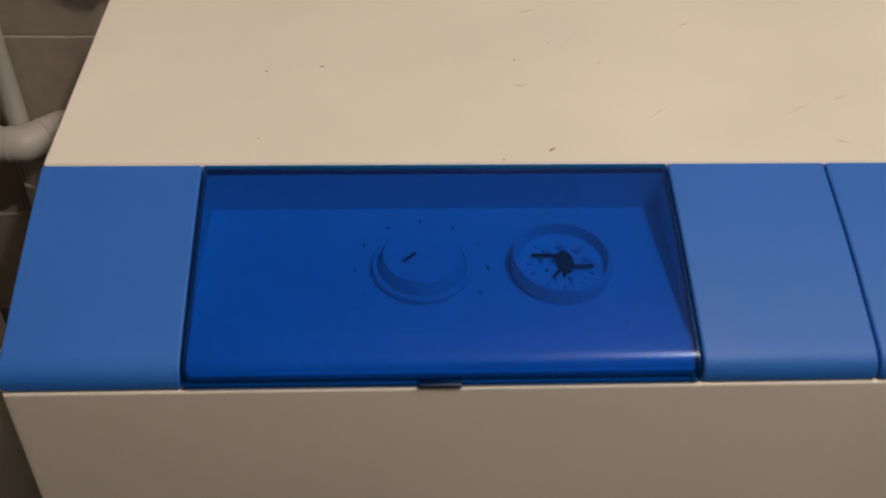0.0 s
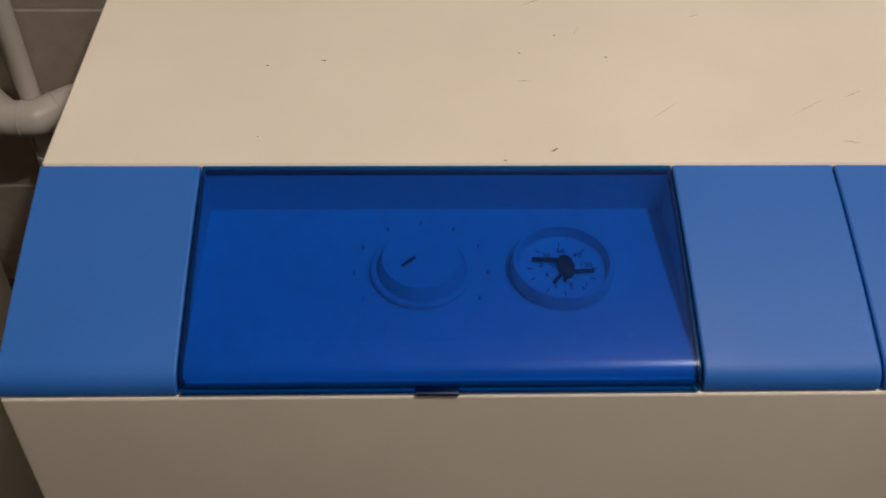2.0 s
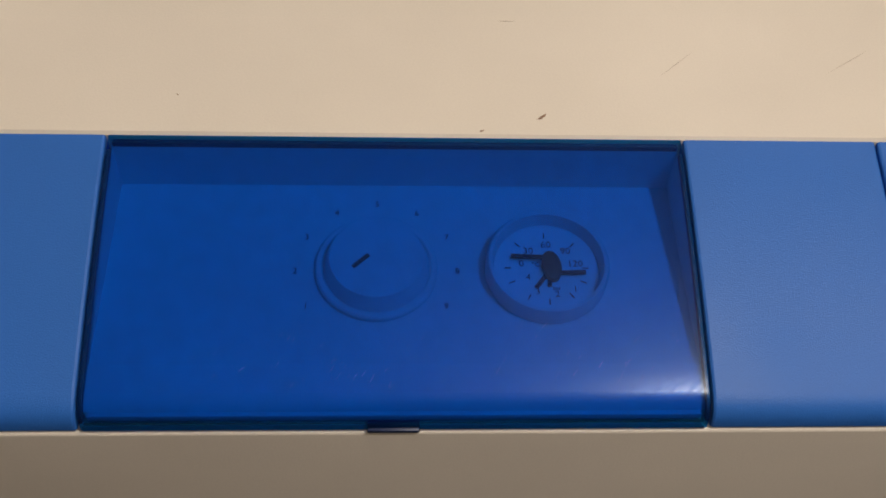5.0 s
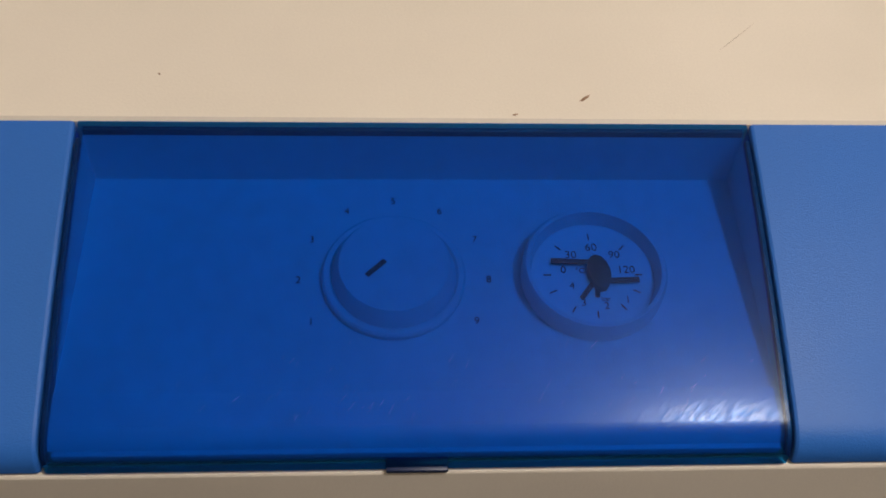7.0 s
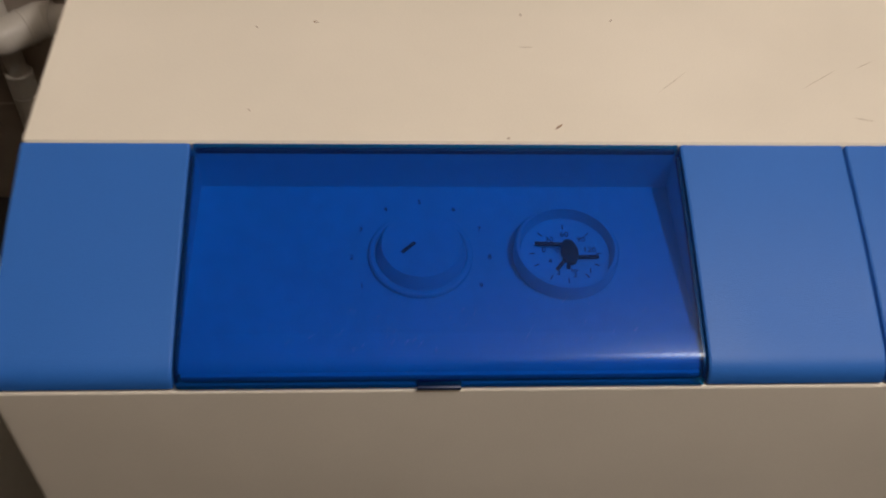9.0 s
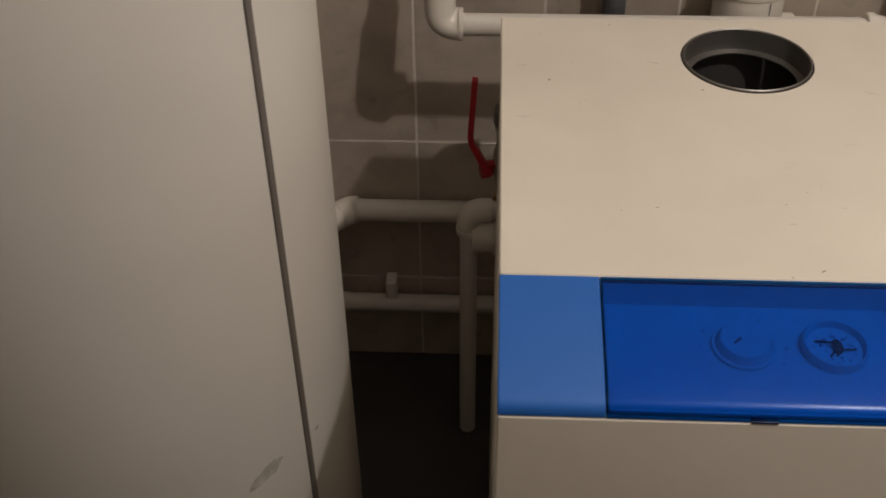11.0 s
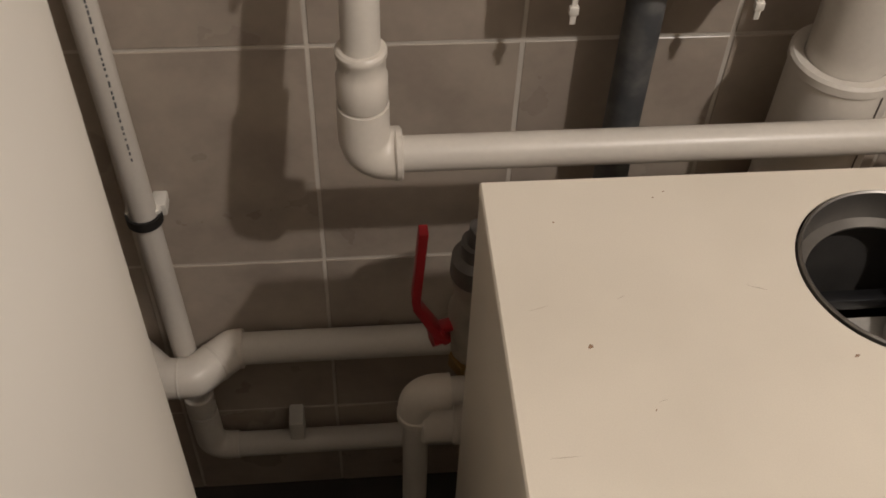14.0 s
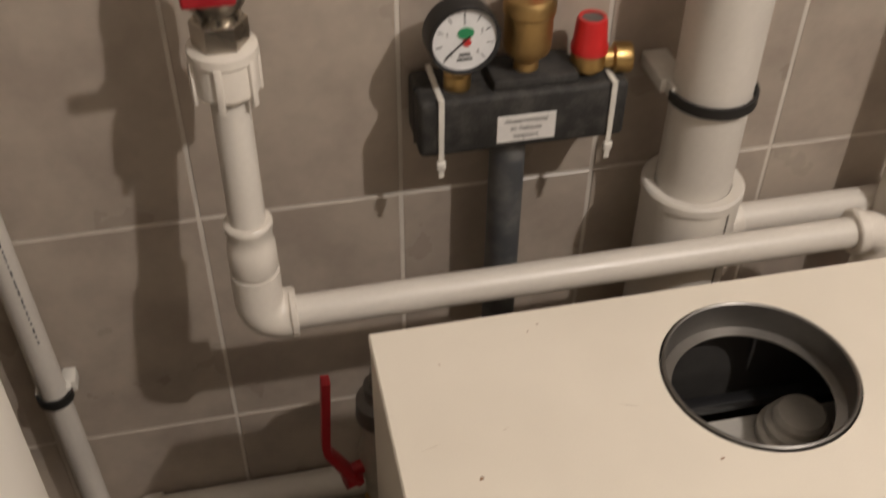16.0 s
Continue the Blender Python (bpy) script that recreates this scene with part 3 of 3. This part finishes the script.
def smudge(a, z, w, hgt, lean, mat):
    """A thin irregular stain lying on the jacket."""
    bm = bmesh.new()
    n = 22
    mid = bm.verts.new((TC[0] + (TR + 0.0008) * math.cos(a), TC[1] + (TR + 0.0008) * math.sin(a), z))
    vs = []
    for k in range(n):
        t = 2 * math.pi * k / n
        q = 1 + random.uniform(-0.22, 0.22)
        u, v = w / 2 * math.cos(t) * q, hgt / 2 * math.sin(t) * q
        u += v * lean
        b = a + u / TR
        vs.append(bm.verts.new((TC[0] + (TR + 0.0004) * math.cos(b), TC[1] + (TR + 0.0004) * math.sin(b), z + v)))
    for k in range(n):
        bm.faces.new((vs[k], vs[(k + 1) % n], mid))
    part("smudge", bm, mat, tank, "grey rubbed smudge")


smudge(radians(-41), 0.538, 0.040, 0.026, 1.1, M_GREYSMUDGE)
smudge(radians(-23.3), 0.535, 0.008, 0.006, 0.0, M_GREYSMUDGE)

# ---- pipes ----
RUN_Y, RUN_Z, RISER_X = 0.611, 0.787, -0.0845


def leaning(bm):
    """Leans a part of the riser back towards the wall as it rises."""
    for v in bm.verts:
        v.co.y += 0.2 * max(v.co.z - RUN_Z, 0.0)
    return bm


def heating_pipe():
    """Leaning riser with union nut, elbow and level run behind the boiler."""
    ob = thing("heating_pipe", "white plastic heating pipe with an elbow behind the boiler", "pipe")
    vx, y, hz = RISER_X, RUN_Y, RUN_Z
    part("riser", leaning(sweep([(vx, y, 0.838), (vx, y, 1.02)], 0.0160)), M_PVC, ob)
    part("level_run", sweep([(-0.062, y, hz), (0.506, y, hz)], 0.0160), M_PVC, ob)
    el = part("elbow", leaning(sweep(bend((vx, y, hz + 0.050), (vx, y, hz), (-0.054, y, hz), 0.022), 0.0222, 28)), M_FITTING, ob)
    part("socket", ring_of((-0.0555, y, hz), (1, 0, 0), 0.0155, 0.0234, 0.007), M_FITTING, el)
    part("coupling", leaning(lathe([(0.0155, 0.8385), (0.0205, 0.8385), (0.0215, 0.8405), (0.0215, 0.863), (0.0200, 0.866), (0.0200, 0.879), (0.0214, 0.881), (0.0214, 0.885), (0.0195, 0.887), (0.0155, 0.887)], Matrix.Translation((vx, y, 0)), 32)), M_FITTING, ob)
    nut = part("union_nut", leaning(lathe([(0.0155, 1.004), (0.024, 1.004), (0.0265, 1.007), (0.0265, 1.032), (0.0285, 1.034), (0.0285, 1.041), (0.026, 1.043), (0.0155, 1.043)], Matrix.Translation((vx, y, 0)), 32)), M_FITTING, ob, "ivory plastic union nut with grip ribs")
    for k in range(6):
        a = math.pi * k / 3 + 0.3
        rib = box(0.0255, 0.0295, -0.0030, 0.0030, 0.999, 1.035, 0.001)
        bmesh.ops.transform(rib, matrix=Matrix.Translation((vx, y, 0)) @ Matrix.Rotation(a, 4, "Z"), verts=rib.verts[:])
        part("grip_rib", leaning(rib), M_FITTING, nut)
    part("elbow", sweep(bend((0.506, y, hz), (0.540, y, hz), (0.540, y, 0.71), 0.024), 0.0205, 28), M_FITTING, ob)
    part("socket", ring_of((0.510, y, hz), (1, 0, 0), 0.0155, 0.0235, 0.012), M_FITTING, ob)
    part("drop", sweep([(0.540, y, 0.72), (0.540, y, 0.27)], 0.0160), M_PVC, ob)
    return ob


heating_pipe()


def ball_valve_top():
    ob = thing("riser_valve", "nickel-plated ball valve with a red butterfly handle above the riser", "valve")
    vx, y = RISER_X, RUN_Y + 0.052
    part("hexagon", hexbody((vx, y, 1.054), (0, 0, 1), 0.0230, 0.022), M_NICKEL, ob)
    part("body", lathe([(0.0, 1.064), (0.0185, 1.064), (0.0185, 1.072), (0.024, 1.080), (0.024, 1.108), (0.0185, 1.118), (0.0185, 1.128), (0.0, 1.128)], Matrix.Translation((vx, y, 0)), 28), M_NICKEL, ob)
    part("hexagon", hexbody((vx, y, 1.136), (0, 0, 1), 0.0230, 0.020), M_NICKEL, ob)
    part("stem", sweep([(vx, y - 0.02, 1.106), (vx, y - 0.046, 1.106)], 0.006), M_BRASS, ob)
    part("handle", box(vx - 0.024, vx + 0.016, y - 0.050, y - 0.044, 1.0985, 1.114, 0.0028, 3), M_RED, ob, "red butterfly handle")
    part("pipe", sweep([(vx, y, 1.143), (vx, y, 2.38)], 0.0160), M_PVC, ob)


ball_valve_top()


def pipe_clip(name, p, r, wide=0.012, side=1):
    """A wall clip: white block, black band round the front of the pipe, two white jaws."""
    ob = thing(name, "white pipe clip with a black strap, fixed to the tiled wall", "pipe clip", group="pipe clips")
    x, y, z = p
    part("base", box(*sorted((x + side * r * 0.55, x + side * (r + 0.009))), y + r * 0.3, WALL_Y - 0.004, z - wide * 0.5, z + wide * 0.9, 0.002), M_CLIP, ob)
    band = []
    n = 20
    for k in range(n + 1):
        a = radians(180 + 180 * k / n)
        band.append((x + (r + 0.0022) * math.cos(a), y + (r + 0.0022) * math.sin(a)))
    bm = bmesh.new()
    rows = []
    for k, (bx, by) in enumerate(band):
        dx, dy = (bx - x) / (r + 0.0022), (by - y) / (r + 0.0022)
        rows.append([bm.verts.new(q) for q in ((bx, by, z - wide / 2), (bx + dx * 0.003, by + dy * 0.003, z - wide / 2), (bx + dx * 0.003, by + dy * 0.003, z + wide / 2), (bx, by, z + wide / 2))])
    for u, v in zip(rows, rows[1:]):
        for k in range(4):
            bm.faces.new((u[k], u[(k + 1) % 4], v[(k + 1) % 4], v[k]))
    bm.faces.new(rows[0])
    bm.faces.new(rows[-1])
    part("strap", bm, M_RUBBER, ob, "black strap")
    for s in (-1, 1):
        part("jaw", box(x + s * (r + 0.001) - 0.003, x + s * (r + 0.001) + 0.003, y - 0.004, y + 0.014, z - wide * 0.4, z + wide * 0.8, 0.001), M_CLIP, ob)
    return ob


def drain_riser():
    """Slightly leaning thin riser at the wall and its level foot."""
    ob = thing("thin_riser", "thin white plastic pipe with printed marks on the tiled wall", "pipe", at=(0.008, 0.037, -0.039))
    y = 0.680
    f = lambda z: -0.3155 - (z - 0.409) * 0.022  # noqa: E731
    part("riser", sweep([(f(0.265), y, 0.265), (f(0.30), y, 0.30), (f(2.40), y, 2.40)], 0.0140), M_PVC, ob)
    part("coupling", ring_of((f(0.306), y, 0.306), (0, 0, 1), 0.0138, 0.0190, 0.035), M_FITTING, ob)
    part("elbow", sweep(bend((f(0.28), y, 0.285), (f(0.2), y, 0.197), (-0.275, y, 0.197), 0.024), 0.0190, 24), M_FITTING, ob)
    part("level_run", sweep([(-0.29, y, 0.197), (0.50, y, 0.197)], 0.0170), M_PVC, ob)
    part("clip_stub", box(-0.2045, -0.1855, y - 0.008, 0.705, 0.195, 0.250, 0.002), M_CLIP, ob)
    random.seed(3)
    z = 0.74
    while z < 1.0:
        h = random.choice((0.003, 0.004, 0.005, 0.007))
        a = radians(-58)
        bar = box(0.0138, 0.01425, -0.0009, 0.0009, z, z + h)
        bmesh.ops.transform(bar, matrix=Matrix.Translation((f(z), y, 0)) @ Matrix.Rotation(a, 4, "Z"), verts=bar.verts[:])
        part("print_bar", bar, M_GREYPIPE, ob)
        z += h + random.choice((0.002, 0.003, 0.0045))
    pipe_clip("pipe_clip", (f(0.655) + 0.008, y + 0.037, 0.613), 0.0140)


drain_riser()


def waste_pipe():
    """Level pipe low on the wall that turns out round the riser and behind the tank."""
    ob = thing("waste_pipe", "white plastic pipe low on the wall with angled elbows", "pipe", at=(0.012, 0.037, -0.0275))
    z, y = 0.400, 0.682
    part("level_run", sweep([(-0.262, y, z), (0.50, y, z)], 0.0200), M_PVC, ob)
    pts = bend((-0.250, y, z), (-0.263, y, z), (-0.306, 0.643, z), 0.012, 5)[:-1] + bend((-0.285, 0.6625, z), (-0.306, 0.643, z), (-0.324, 0.643, z), 0.012, 5)[1:]
    part("elbow", sweep(pts, 0.0245, 28), M_FITTING, ob)
    part("socket", ring_of((-0.2835, 0.6635, z), (1, 0.9, 0), 0.02, 0.0256, 0.004), M_FITTING, ob)
    part("socket", ring_of((-0.3235, 0.643, z), (1, 0, 0), 0.02, 0.0252, 0.003), M_FITTING, ob)
    part("elbow", sweep(bend((-0.323, 0.643, z), (-0.344, 0.643, z), (-0.390, 0.692, z), 0.016, 6), 0.0245, 28), M_FITTING, ob)


waste_pipe()


def return_pipe():
    """Pipe that drops from the boiler's connection to the floor."""
    ob = thing("return_pipe", "white plastic return pipe dropping from the boiler connection to the floor", "pipe", at=(0.0065, 0.036, -0.031))
    x, y = -0.047, 0.520
    part("drop", sweep([(x, y, 0.031), (x, y, 0.51)], 0.0140), M_PVC, ob)
    part("elbow", sweep(bend((x, y, 0.492), (x, y, 0.532), (-0.012, y, 0.532), 0.022), 0.0190, 26), M_FITTING, ob)
    part("socket", ring_of((x, y, 0.494), (0, 0, 1), 0.0138, 0.0205, 0.012), M_FITTING, ob)
    part("stub", sweep([(-0.014, y, 0.532), (0.012, y, 0.532)], 0.0150), M_PVC, ob)
    part("lower_coupling", lathe([(0.0, -0.036), (0.029, -0.036), (0.031, -0.034), (0.031, -0.004), (0.034, -0.002), (0.034, 0.030), (0.032, 0.032), (0.0, 0.032)], along((-0.006, y + 0.004, 0.484), (1, 0, 0)), 32), M_FITTING, ob)
    part("union", hexbody((0.014, y, 0.532), (1, 0, 0), 0.0240, 0.020), M_BRONZE, ob, "dull brass union")
    part("connection", sweep([(0.014, y, 0.532), (0.05, y, 0.532), (0.06, 0.506, 0.532)], 0.0150), M_BRONZE, ob)


return_pipe()


def shutoff_valve():
    ob = thing("shutoff_valve", "grey ball valve with a cranked red lever behind the boiler", "valve", at=(0.0055, 0.035, -0.031))
    x, y = 0.016, 0.572
    part("body", lathe([(0.0, 0.508), (0.017, 0.508), (0.017, 0.53), (0.022, 0.535), (0.022, 0.555), (0.027, 0.575), (0.027, 0.605), (0.022, 0.62), (0.022, 0.645), (0.025, 0.649), (0.025, 0.658), (0.0, 0.658)], Matrix.Translation((x, y, 0)), 24), M_VALVE, ob)
    part("sleeve", lathe([(0.0, 0.6585), (0.0265, 0.6585), (0.0275, 0.661), (0.0265, 0.683), (0.018, 0.688), (0.018, 0.705), (0.0, 0.705)], Matrix.Translation((x, y, 0)), 24), M_CASTGREY, ob, "dark sleeve")
    part("connection", sweep([(x, y, 0.69), (x + 0.0, y, 0.72), (x + 0.04, y, 0.735), (0.06, 0.50, 0.735)], 0.013), M_CASTGREY, ob)
    part("nut", hexbody((x, y, 0.515), (0, 0, 1), 0.024, 0.02), M_BRONZE, ob)
    part("stem", sweep([(x - 0.02, y - 0.006, 0.588), (x - 0.042, y - 0.012, 0.588)], 0.0075), M_RED, ob)
    pts = [(-0.012, 0.556, 0.578), (-0.022, 0.556, 0.588), (-0.044, 0.556, 0.632), (-0.0455, 0.556, 0.645), (-0.0395, 0.556, 0.742)]
    bm = bmesh.new()
    rows = []
    for i, p in enumerate(pts):
        p = Vector(p)
        d = (Vector(pts[min(i + 1, 4)]) - Vector(pts[max(i - 1, 0)])).normalized()
        s = d.cross(Vector((0, 1, 0)))
        w = 0.0095 if i < 2 else 0.0070
        rows.append([bm.verts.new(p + s * a * 0.0045 + Vector((0, 1, 0)) * b * w) for a, b in ((-1, -1), (1, -1), (1, 1), (-1, 1))])
    for u, v in zip(rows, rows[1:]):
        for k in range(4):
            bm.faces.new((u[k], u[(k + 1) % 4], v[(k + 1) % 4], v[k]))
    bm.faces.new(rows[0])
    bm.faces.new(rows[-1])
    bmesh.ops.bevel(bm, geom=bm.edges[:], offset=0.0014, segments=2, affect="EDGES", profile=0.5)
    part("lever", bm, M_RED, ob, "cranked dark red lever")
    part("lever_nut", hexbody((-0.024, 0.556, 0.582), (-1, -0.3, 0), 0.012, 0.012), M_RED, ob)


shutoff_valve()


def vent_stack():
    ob = thing("vent_pipe", "thick white plastic pipe rising out of a wider sleeve", "pipe", at=(-0.006, 0.037, -0.03))
    x, y = 0.3615, 0.640
    part("pipe_run", sweep([(x, y, 0.60), (x, y, 2.40)], 0.0375, 40), M_PVC, ob)
    sl = part("sleeve", lathe([(0.038, 0.40), (0.0495, 0.40), (0.0495, 0.846), (0.0515, 0.848), (0.0515, 0.856), (0.049, 0.859), (0.0385, 0.857), (0.038, 0.850), (0.038, 0.40)], Matrix.Translation((x, y, 0)), 48), M_PVC, ob, "wider white sleeve with a rounded rim")
    part("joint_line", box(x + 0.020, x + 0.021, y - 0.0465, y - 0.0435, 0.60, 0.844), M_SEAM, sl)
    pipe_clip("pipe_clip", (x - 0.006, y + 0.037, 0.933), 0.0378, 0.011, -1)


vent_stack()


def branch_pipe():
    ob = thing("branch_pipe", "white plastic branch pipe running level along the tiled wall", "pipe", at=(0, 0.037, -0.032))
    y, z = 0.668, 0.772
    part("level_run", sweep([(0.405, y, z), (1.20, y, z)], 0.0170), M_PVC, ob)
    part("socket", ring_of((0.420, y, z), (1, 0, 0), 0.0165, 0.0225, 0.026), M_FITTING, ob)


branch_pipe()


def side_riser():
    ob = thing("side_riser", "white plastic riser with a coupling near the wall", "pipe", at=(0.0, 0.037, -0.03))
    x, y = 0.615, 0.640
    part("riser", sweep([(x, y, 0.2), (x, y, 2.40)], 0.0250, 32), M_PVC, ob)
    part("coupling", lathe([(0.0248, 0.70), (0.031, 0.70), (0.032, 0.703), (0.032, 0.828), (0.031, 0.832), (0.0248, 0.832)], Matrix.Translation((x, y, 0)), 36), M_FITTING, ob)


side_riser()


# ---- safety group ----
def safety_group():
    ob = thing("safety_group", "boiler safety group in a black foam shell with brass fittings", "safety group", at=(0.0047, 0.036, -0.0285))
    # shell, waisted at its two ends, raised in the middle
    sh = box(0.072, 0.268, 0.640, 0.700, 0.922, 0.982, 0.006, 3)
    shell = part("foam_shell", sh, M_FOAM, ob, "black moulded foam insulation shell")
    part("shell_hump", box(0.140, 0.222, 0.646, 0.694, 0.978, 0.993, 0.006, 2), M_FOAM, shell)
    part("shell_joint", box(0.0715, 0.2685, 0.668, 0.6690, 0.9215, 0.9825), M_RUBBER, shell)
    part("bracket", box(0.15, 0.19, 0.699, 0.7075, 0.94, 0.97, 0.001), M_STEEL, ob)
    part("feed_pipe", sweep([(0.163, 0.668, 0.20), (0.163, 0.668, 0.93)], 0.0175, 28), M_GREYPIPE, ob, "dark grey vertical feed pipe")
    # cable ties
    for x, zt in ((0.0915, 0.905), (0.2525, 0.912)):
        tie = part("cable_tie", box(x - 0.0027, x + 0.0027, 0.6378, 0.6395, 0.917, 0.985, 0.0006, 1), M_CLIP, ob, "white nylon cable tie")
        part("tie_top", box(x - 0.0027, x + 0.0027, 0.6378, 0.702, 0.9825, 0.9842, 0.0006, 1), M_CLIP, tie)
        part("tie_head", box(x - 0.0042, x + 0.0042, 0.6355, 0.6415, 0.910, 0.918, 0.001), M_CLIP, tie)
        part("tie_tail", box(x - 0.0027, x + 0.0027, 0.6370, 0.6385, 0.900, 0.911, 0.0005, 1), M_CLIP, tie)
    # paper label with its lines of print
    lb = part("label", box(0.1435, 0.1990, 0.6386, 0.6396, 0.931, 0.960, 0.0004, 1), M_LABEL, ob, "white paper label with three lines of print", smooth=False)
    face = Matrix.Translation((0.171, 0.6384, 0.9455)) @ Matrix.Rotation(radians(90), 4, "X")
    for k, txt in enumerate(("Absperrautomat", "im Gehäuse", "integriert")):
        lettering("print_line", txt, 0.0062, face @ Matrix.Translation((0, 0.0085 - 0.0082 * k, 0)), M_INK, lb)
    # pressure gauge
    gx, gy, gz = 0.113, 0.655, 1.037
    m = along((gx, gy, gz), (0.04, -1, 0.06))
    g = part("pressure_gauge", lathe([(0.0, -0.018), (0.029, -0.018), (0.0325, -0.014), (0.0325, 0.008), (0.0315, 0.0105), (0.0292, 0.0105), (0.0288, 0.006), (0.0, 0.006)], m, 48), M_BLACKPLASTIC, ob, "round black-cased pressure gauge")
    part("dial_face", lathe([(0.0, 0.0062), (0.0287, 0.0062), (0.0287, 0.0068), (0.0, 0.0068)], m, 48), M_DIAL, g)
    # upright frame on the dial
    fz = Vector((0.04, -1, 0.06)).normalized()
    fx = Vector((0, 0, 1)).cross(fz).normalized()
    fy = fz.cross(fx)
    d = Matrix((fx, fy, fz)).transposed().to_4x4()
    d = Matrix.Translation(Vector((gx, gy, gz)) + fz * 0.0070) @ d
    for k in range(9):
        a = radians(225 - 33.75 * k)
        tick = box(0.0205, 0.0262, -0.0004, 0.0004, 0, 0.0003)
        bmesh.ops.transform(tick, matrix=d @ Matrix.Rotation(a, 4, "Z"), verts=tick.verts[:])
        part("tick", tick, M_INK, g)
    for k, txt in enumerate("01234"):
        a = radians(225 - 67.5 * k)
        lettering("dial_numeral", txt, 0.0058, d @ Matrix.Translation((0.0168 * math.cos(a), 0.0168 * math.sin(a), 0.0001)), M_INK, g)
    for w, yy in ((0.010, -0.0135), (0.014, -0.0180)):
        bar = box(-w / 2, w / 2, yy - 0.0011, yy + 0.0011, 0, 0.0003)
        bmesh.ops.transform(bar, matrix=d, verts=bar.verts[:])
        part("print_bar", bar, M_INK, g)
    sector = lathe([(0.0, 0.0), (0.0075, 0.0), (0.0075, 0.0006), (0.0, 0.0006)], d @ Matrix.Translation((0.001, 0.0065, 0)) @ Matrix.Diagonal((1, 0.7, 1, 1)), 24)
    part("green_mark", sector, M_GREEN, g, "green mark on the dial")
    part("red_mark", lathe([(0.0, 0.0), (0.004, 0.0), (0.004, 0.0009), (0.0, 0.0009)], d @ Matrix.Translation((0.002, -0.002, 0)), 20), M_REDCAP, g, "red mark on the dial")
    nd = box(-0.006, 0.0225, -0.0007, 0.0007, 0.0012, 0.0018)
    bmesh.ops.transform(nd, matrix=d @ Matrix.Rotation(radians(220), 4, "Z"), verts=nd.verts[:])
    part("needle", nd, M_INK, g)
    part("gauge_stem", lathe([(0.0, 0.976), (0.0125, 0.976), (0.0125, 0.996), (0.0095, 0.999), (0.0095, 1.006), (0.0, 1.006)], Matrix.Translation((0.111, 0.664, 0)), 20), M_BRASS, ob)
    part("gauge_nut", hexbody((0.111, 0.664, 0.9955), (0, 0, 1), 0.0115, 0.010), M_BRASS, ob)
    # automatic air vent
    av = part("air_vent", lathe([(0.0, 0.985), (0.0115, 0.985), (0.0115, 0.997), (0.010, 1.000), (0.014, 1.005), (0.0205, 1.011), (0.0218, 1.018), (0.0218, 1.048), (0.0235, 1.050), (0.0235, 1.060), (0.021, 1.064), (0.012, 1.067), (0.0, 1.067)], Matrix.Translation((0.1755, 0.667, 0)), 36), M_BRONZE, ob, "brass automatic air vent")
    part("vent_cap", lathe([(0.0, 1.067), (0.008, 1.067), (0.008, 1.076), (0.006, 1.078), (0.0, 1.078)], Matrix.Translation((0.180, 0.662, 0)), 20), M_REDCAP, av, "small red cap")
    # safety valve
    sx, sy = 0.2345, 0.667
    sv = part("safety_valve", lathe([(0.0, 0.966), (0.0125, 0.966), (0.0125, 0.978), (0.0110, 0.980), (0.0110, 0.984), (0.0165, 0.988), (0.0165, 1.002), (0.0150, 1.005), (0.0, 1.005)], Matrix.Translation((sx, sy, 0)), 28), M_BRASS, ob, "brass safety valve with a red cap")
    part("valve_cap", lathe([(0.0, 1.003), (0.0172, 1.003), (0.0172, 1.009), (0.0160, 1.011), (0.0140, 1.034), (0.0125, 1.037), (0.010, 1.037), (0.0095, 1.035), (0.0, 1.035)], Matrix.Translation((sx, sy, 0)), 28), M_REDCAP, sv, "ribbed red plastic cap")
    part("cap_disc", lathe([(0.0, 1.0352), (0.0093, 1.0352), (0.0093, 1.0358), (0.0, 1.0358)], Matrix.Translation((sx, sy, 0)), 24), M_CASTGREY, sv, "grey disc on the cap")
    part("outlet", lathe([(0.0, 0.0), (0.0095, 0.0), (0.0095, 0.018), (0.0145, 0.020), (0.0145, 0.034), (0.013, 0.036), (0.011, 0.036), (0.011, 0.026), (0.0, 0.026)], along((sx + 0.004, sy, 0.994), (1, -0.15, 0)), 28), M_BRASS, sv)


safety_group()

# ---- wall tiles ----
TW, TH, JX, JZ = 0.2033, 0.3016, -0.1334, 0.8032


def tile_mesh():
    g, b = 0.0018, 0.0010
    bm = box(g, TW - g, -0.0, 0.006, g, TH - g)
    front = [e for e in bm.edges if all(abs(v.co.y) < 1e-6 for v in e.verts)]
    bmesh.ops.bevel(bm, geom=front, offset=b, segments=1, affect="EDGES", profile=0.5)
    me = bpy.data.meshes.new("wall_tile")
    bmesh.ops.recalc_face_normals(bm, faces=bm.faces[:])
    bm.to_mesh(me)
    bm.free()
    me.materials.append(M_TILE)
    return me


TILE = tile_mesh()
random.seed(11)
for i in range(-5, 11):
    for j in range(-3, 7):
        ob = new("wall_tile", TILE)
        ob.parent = wall_north
        ob.location = (JX + i * TW, WALL_Y - 0.0035 + random.uniform(-0.0003, 0.0003), JZ + j * TH)
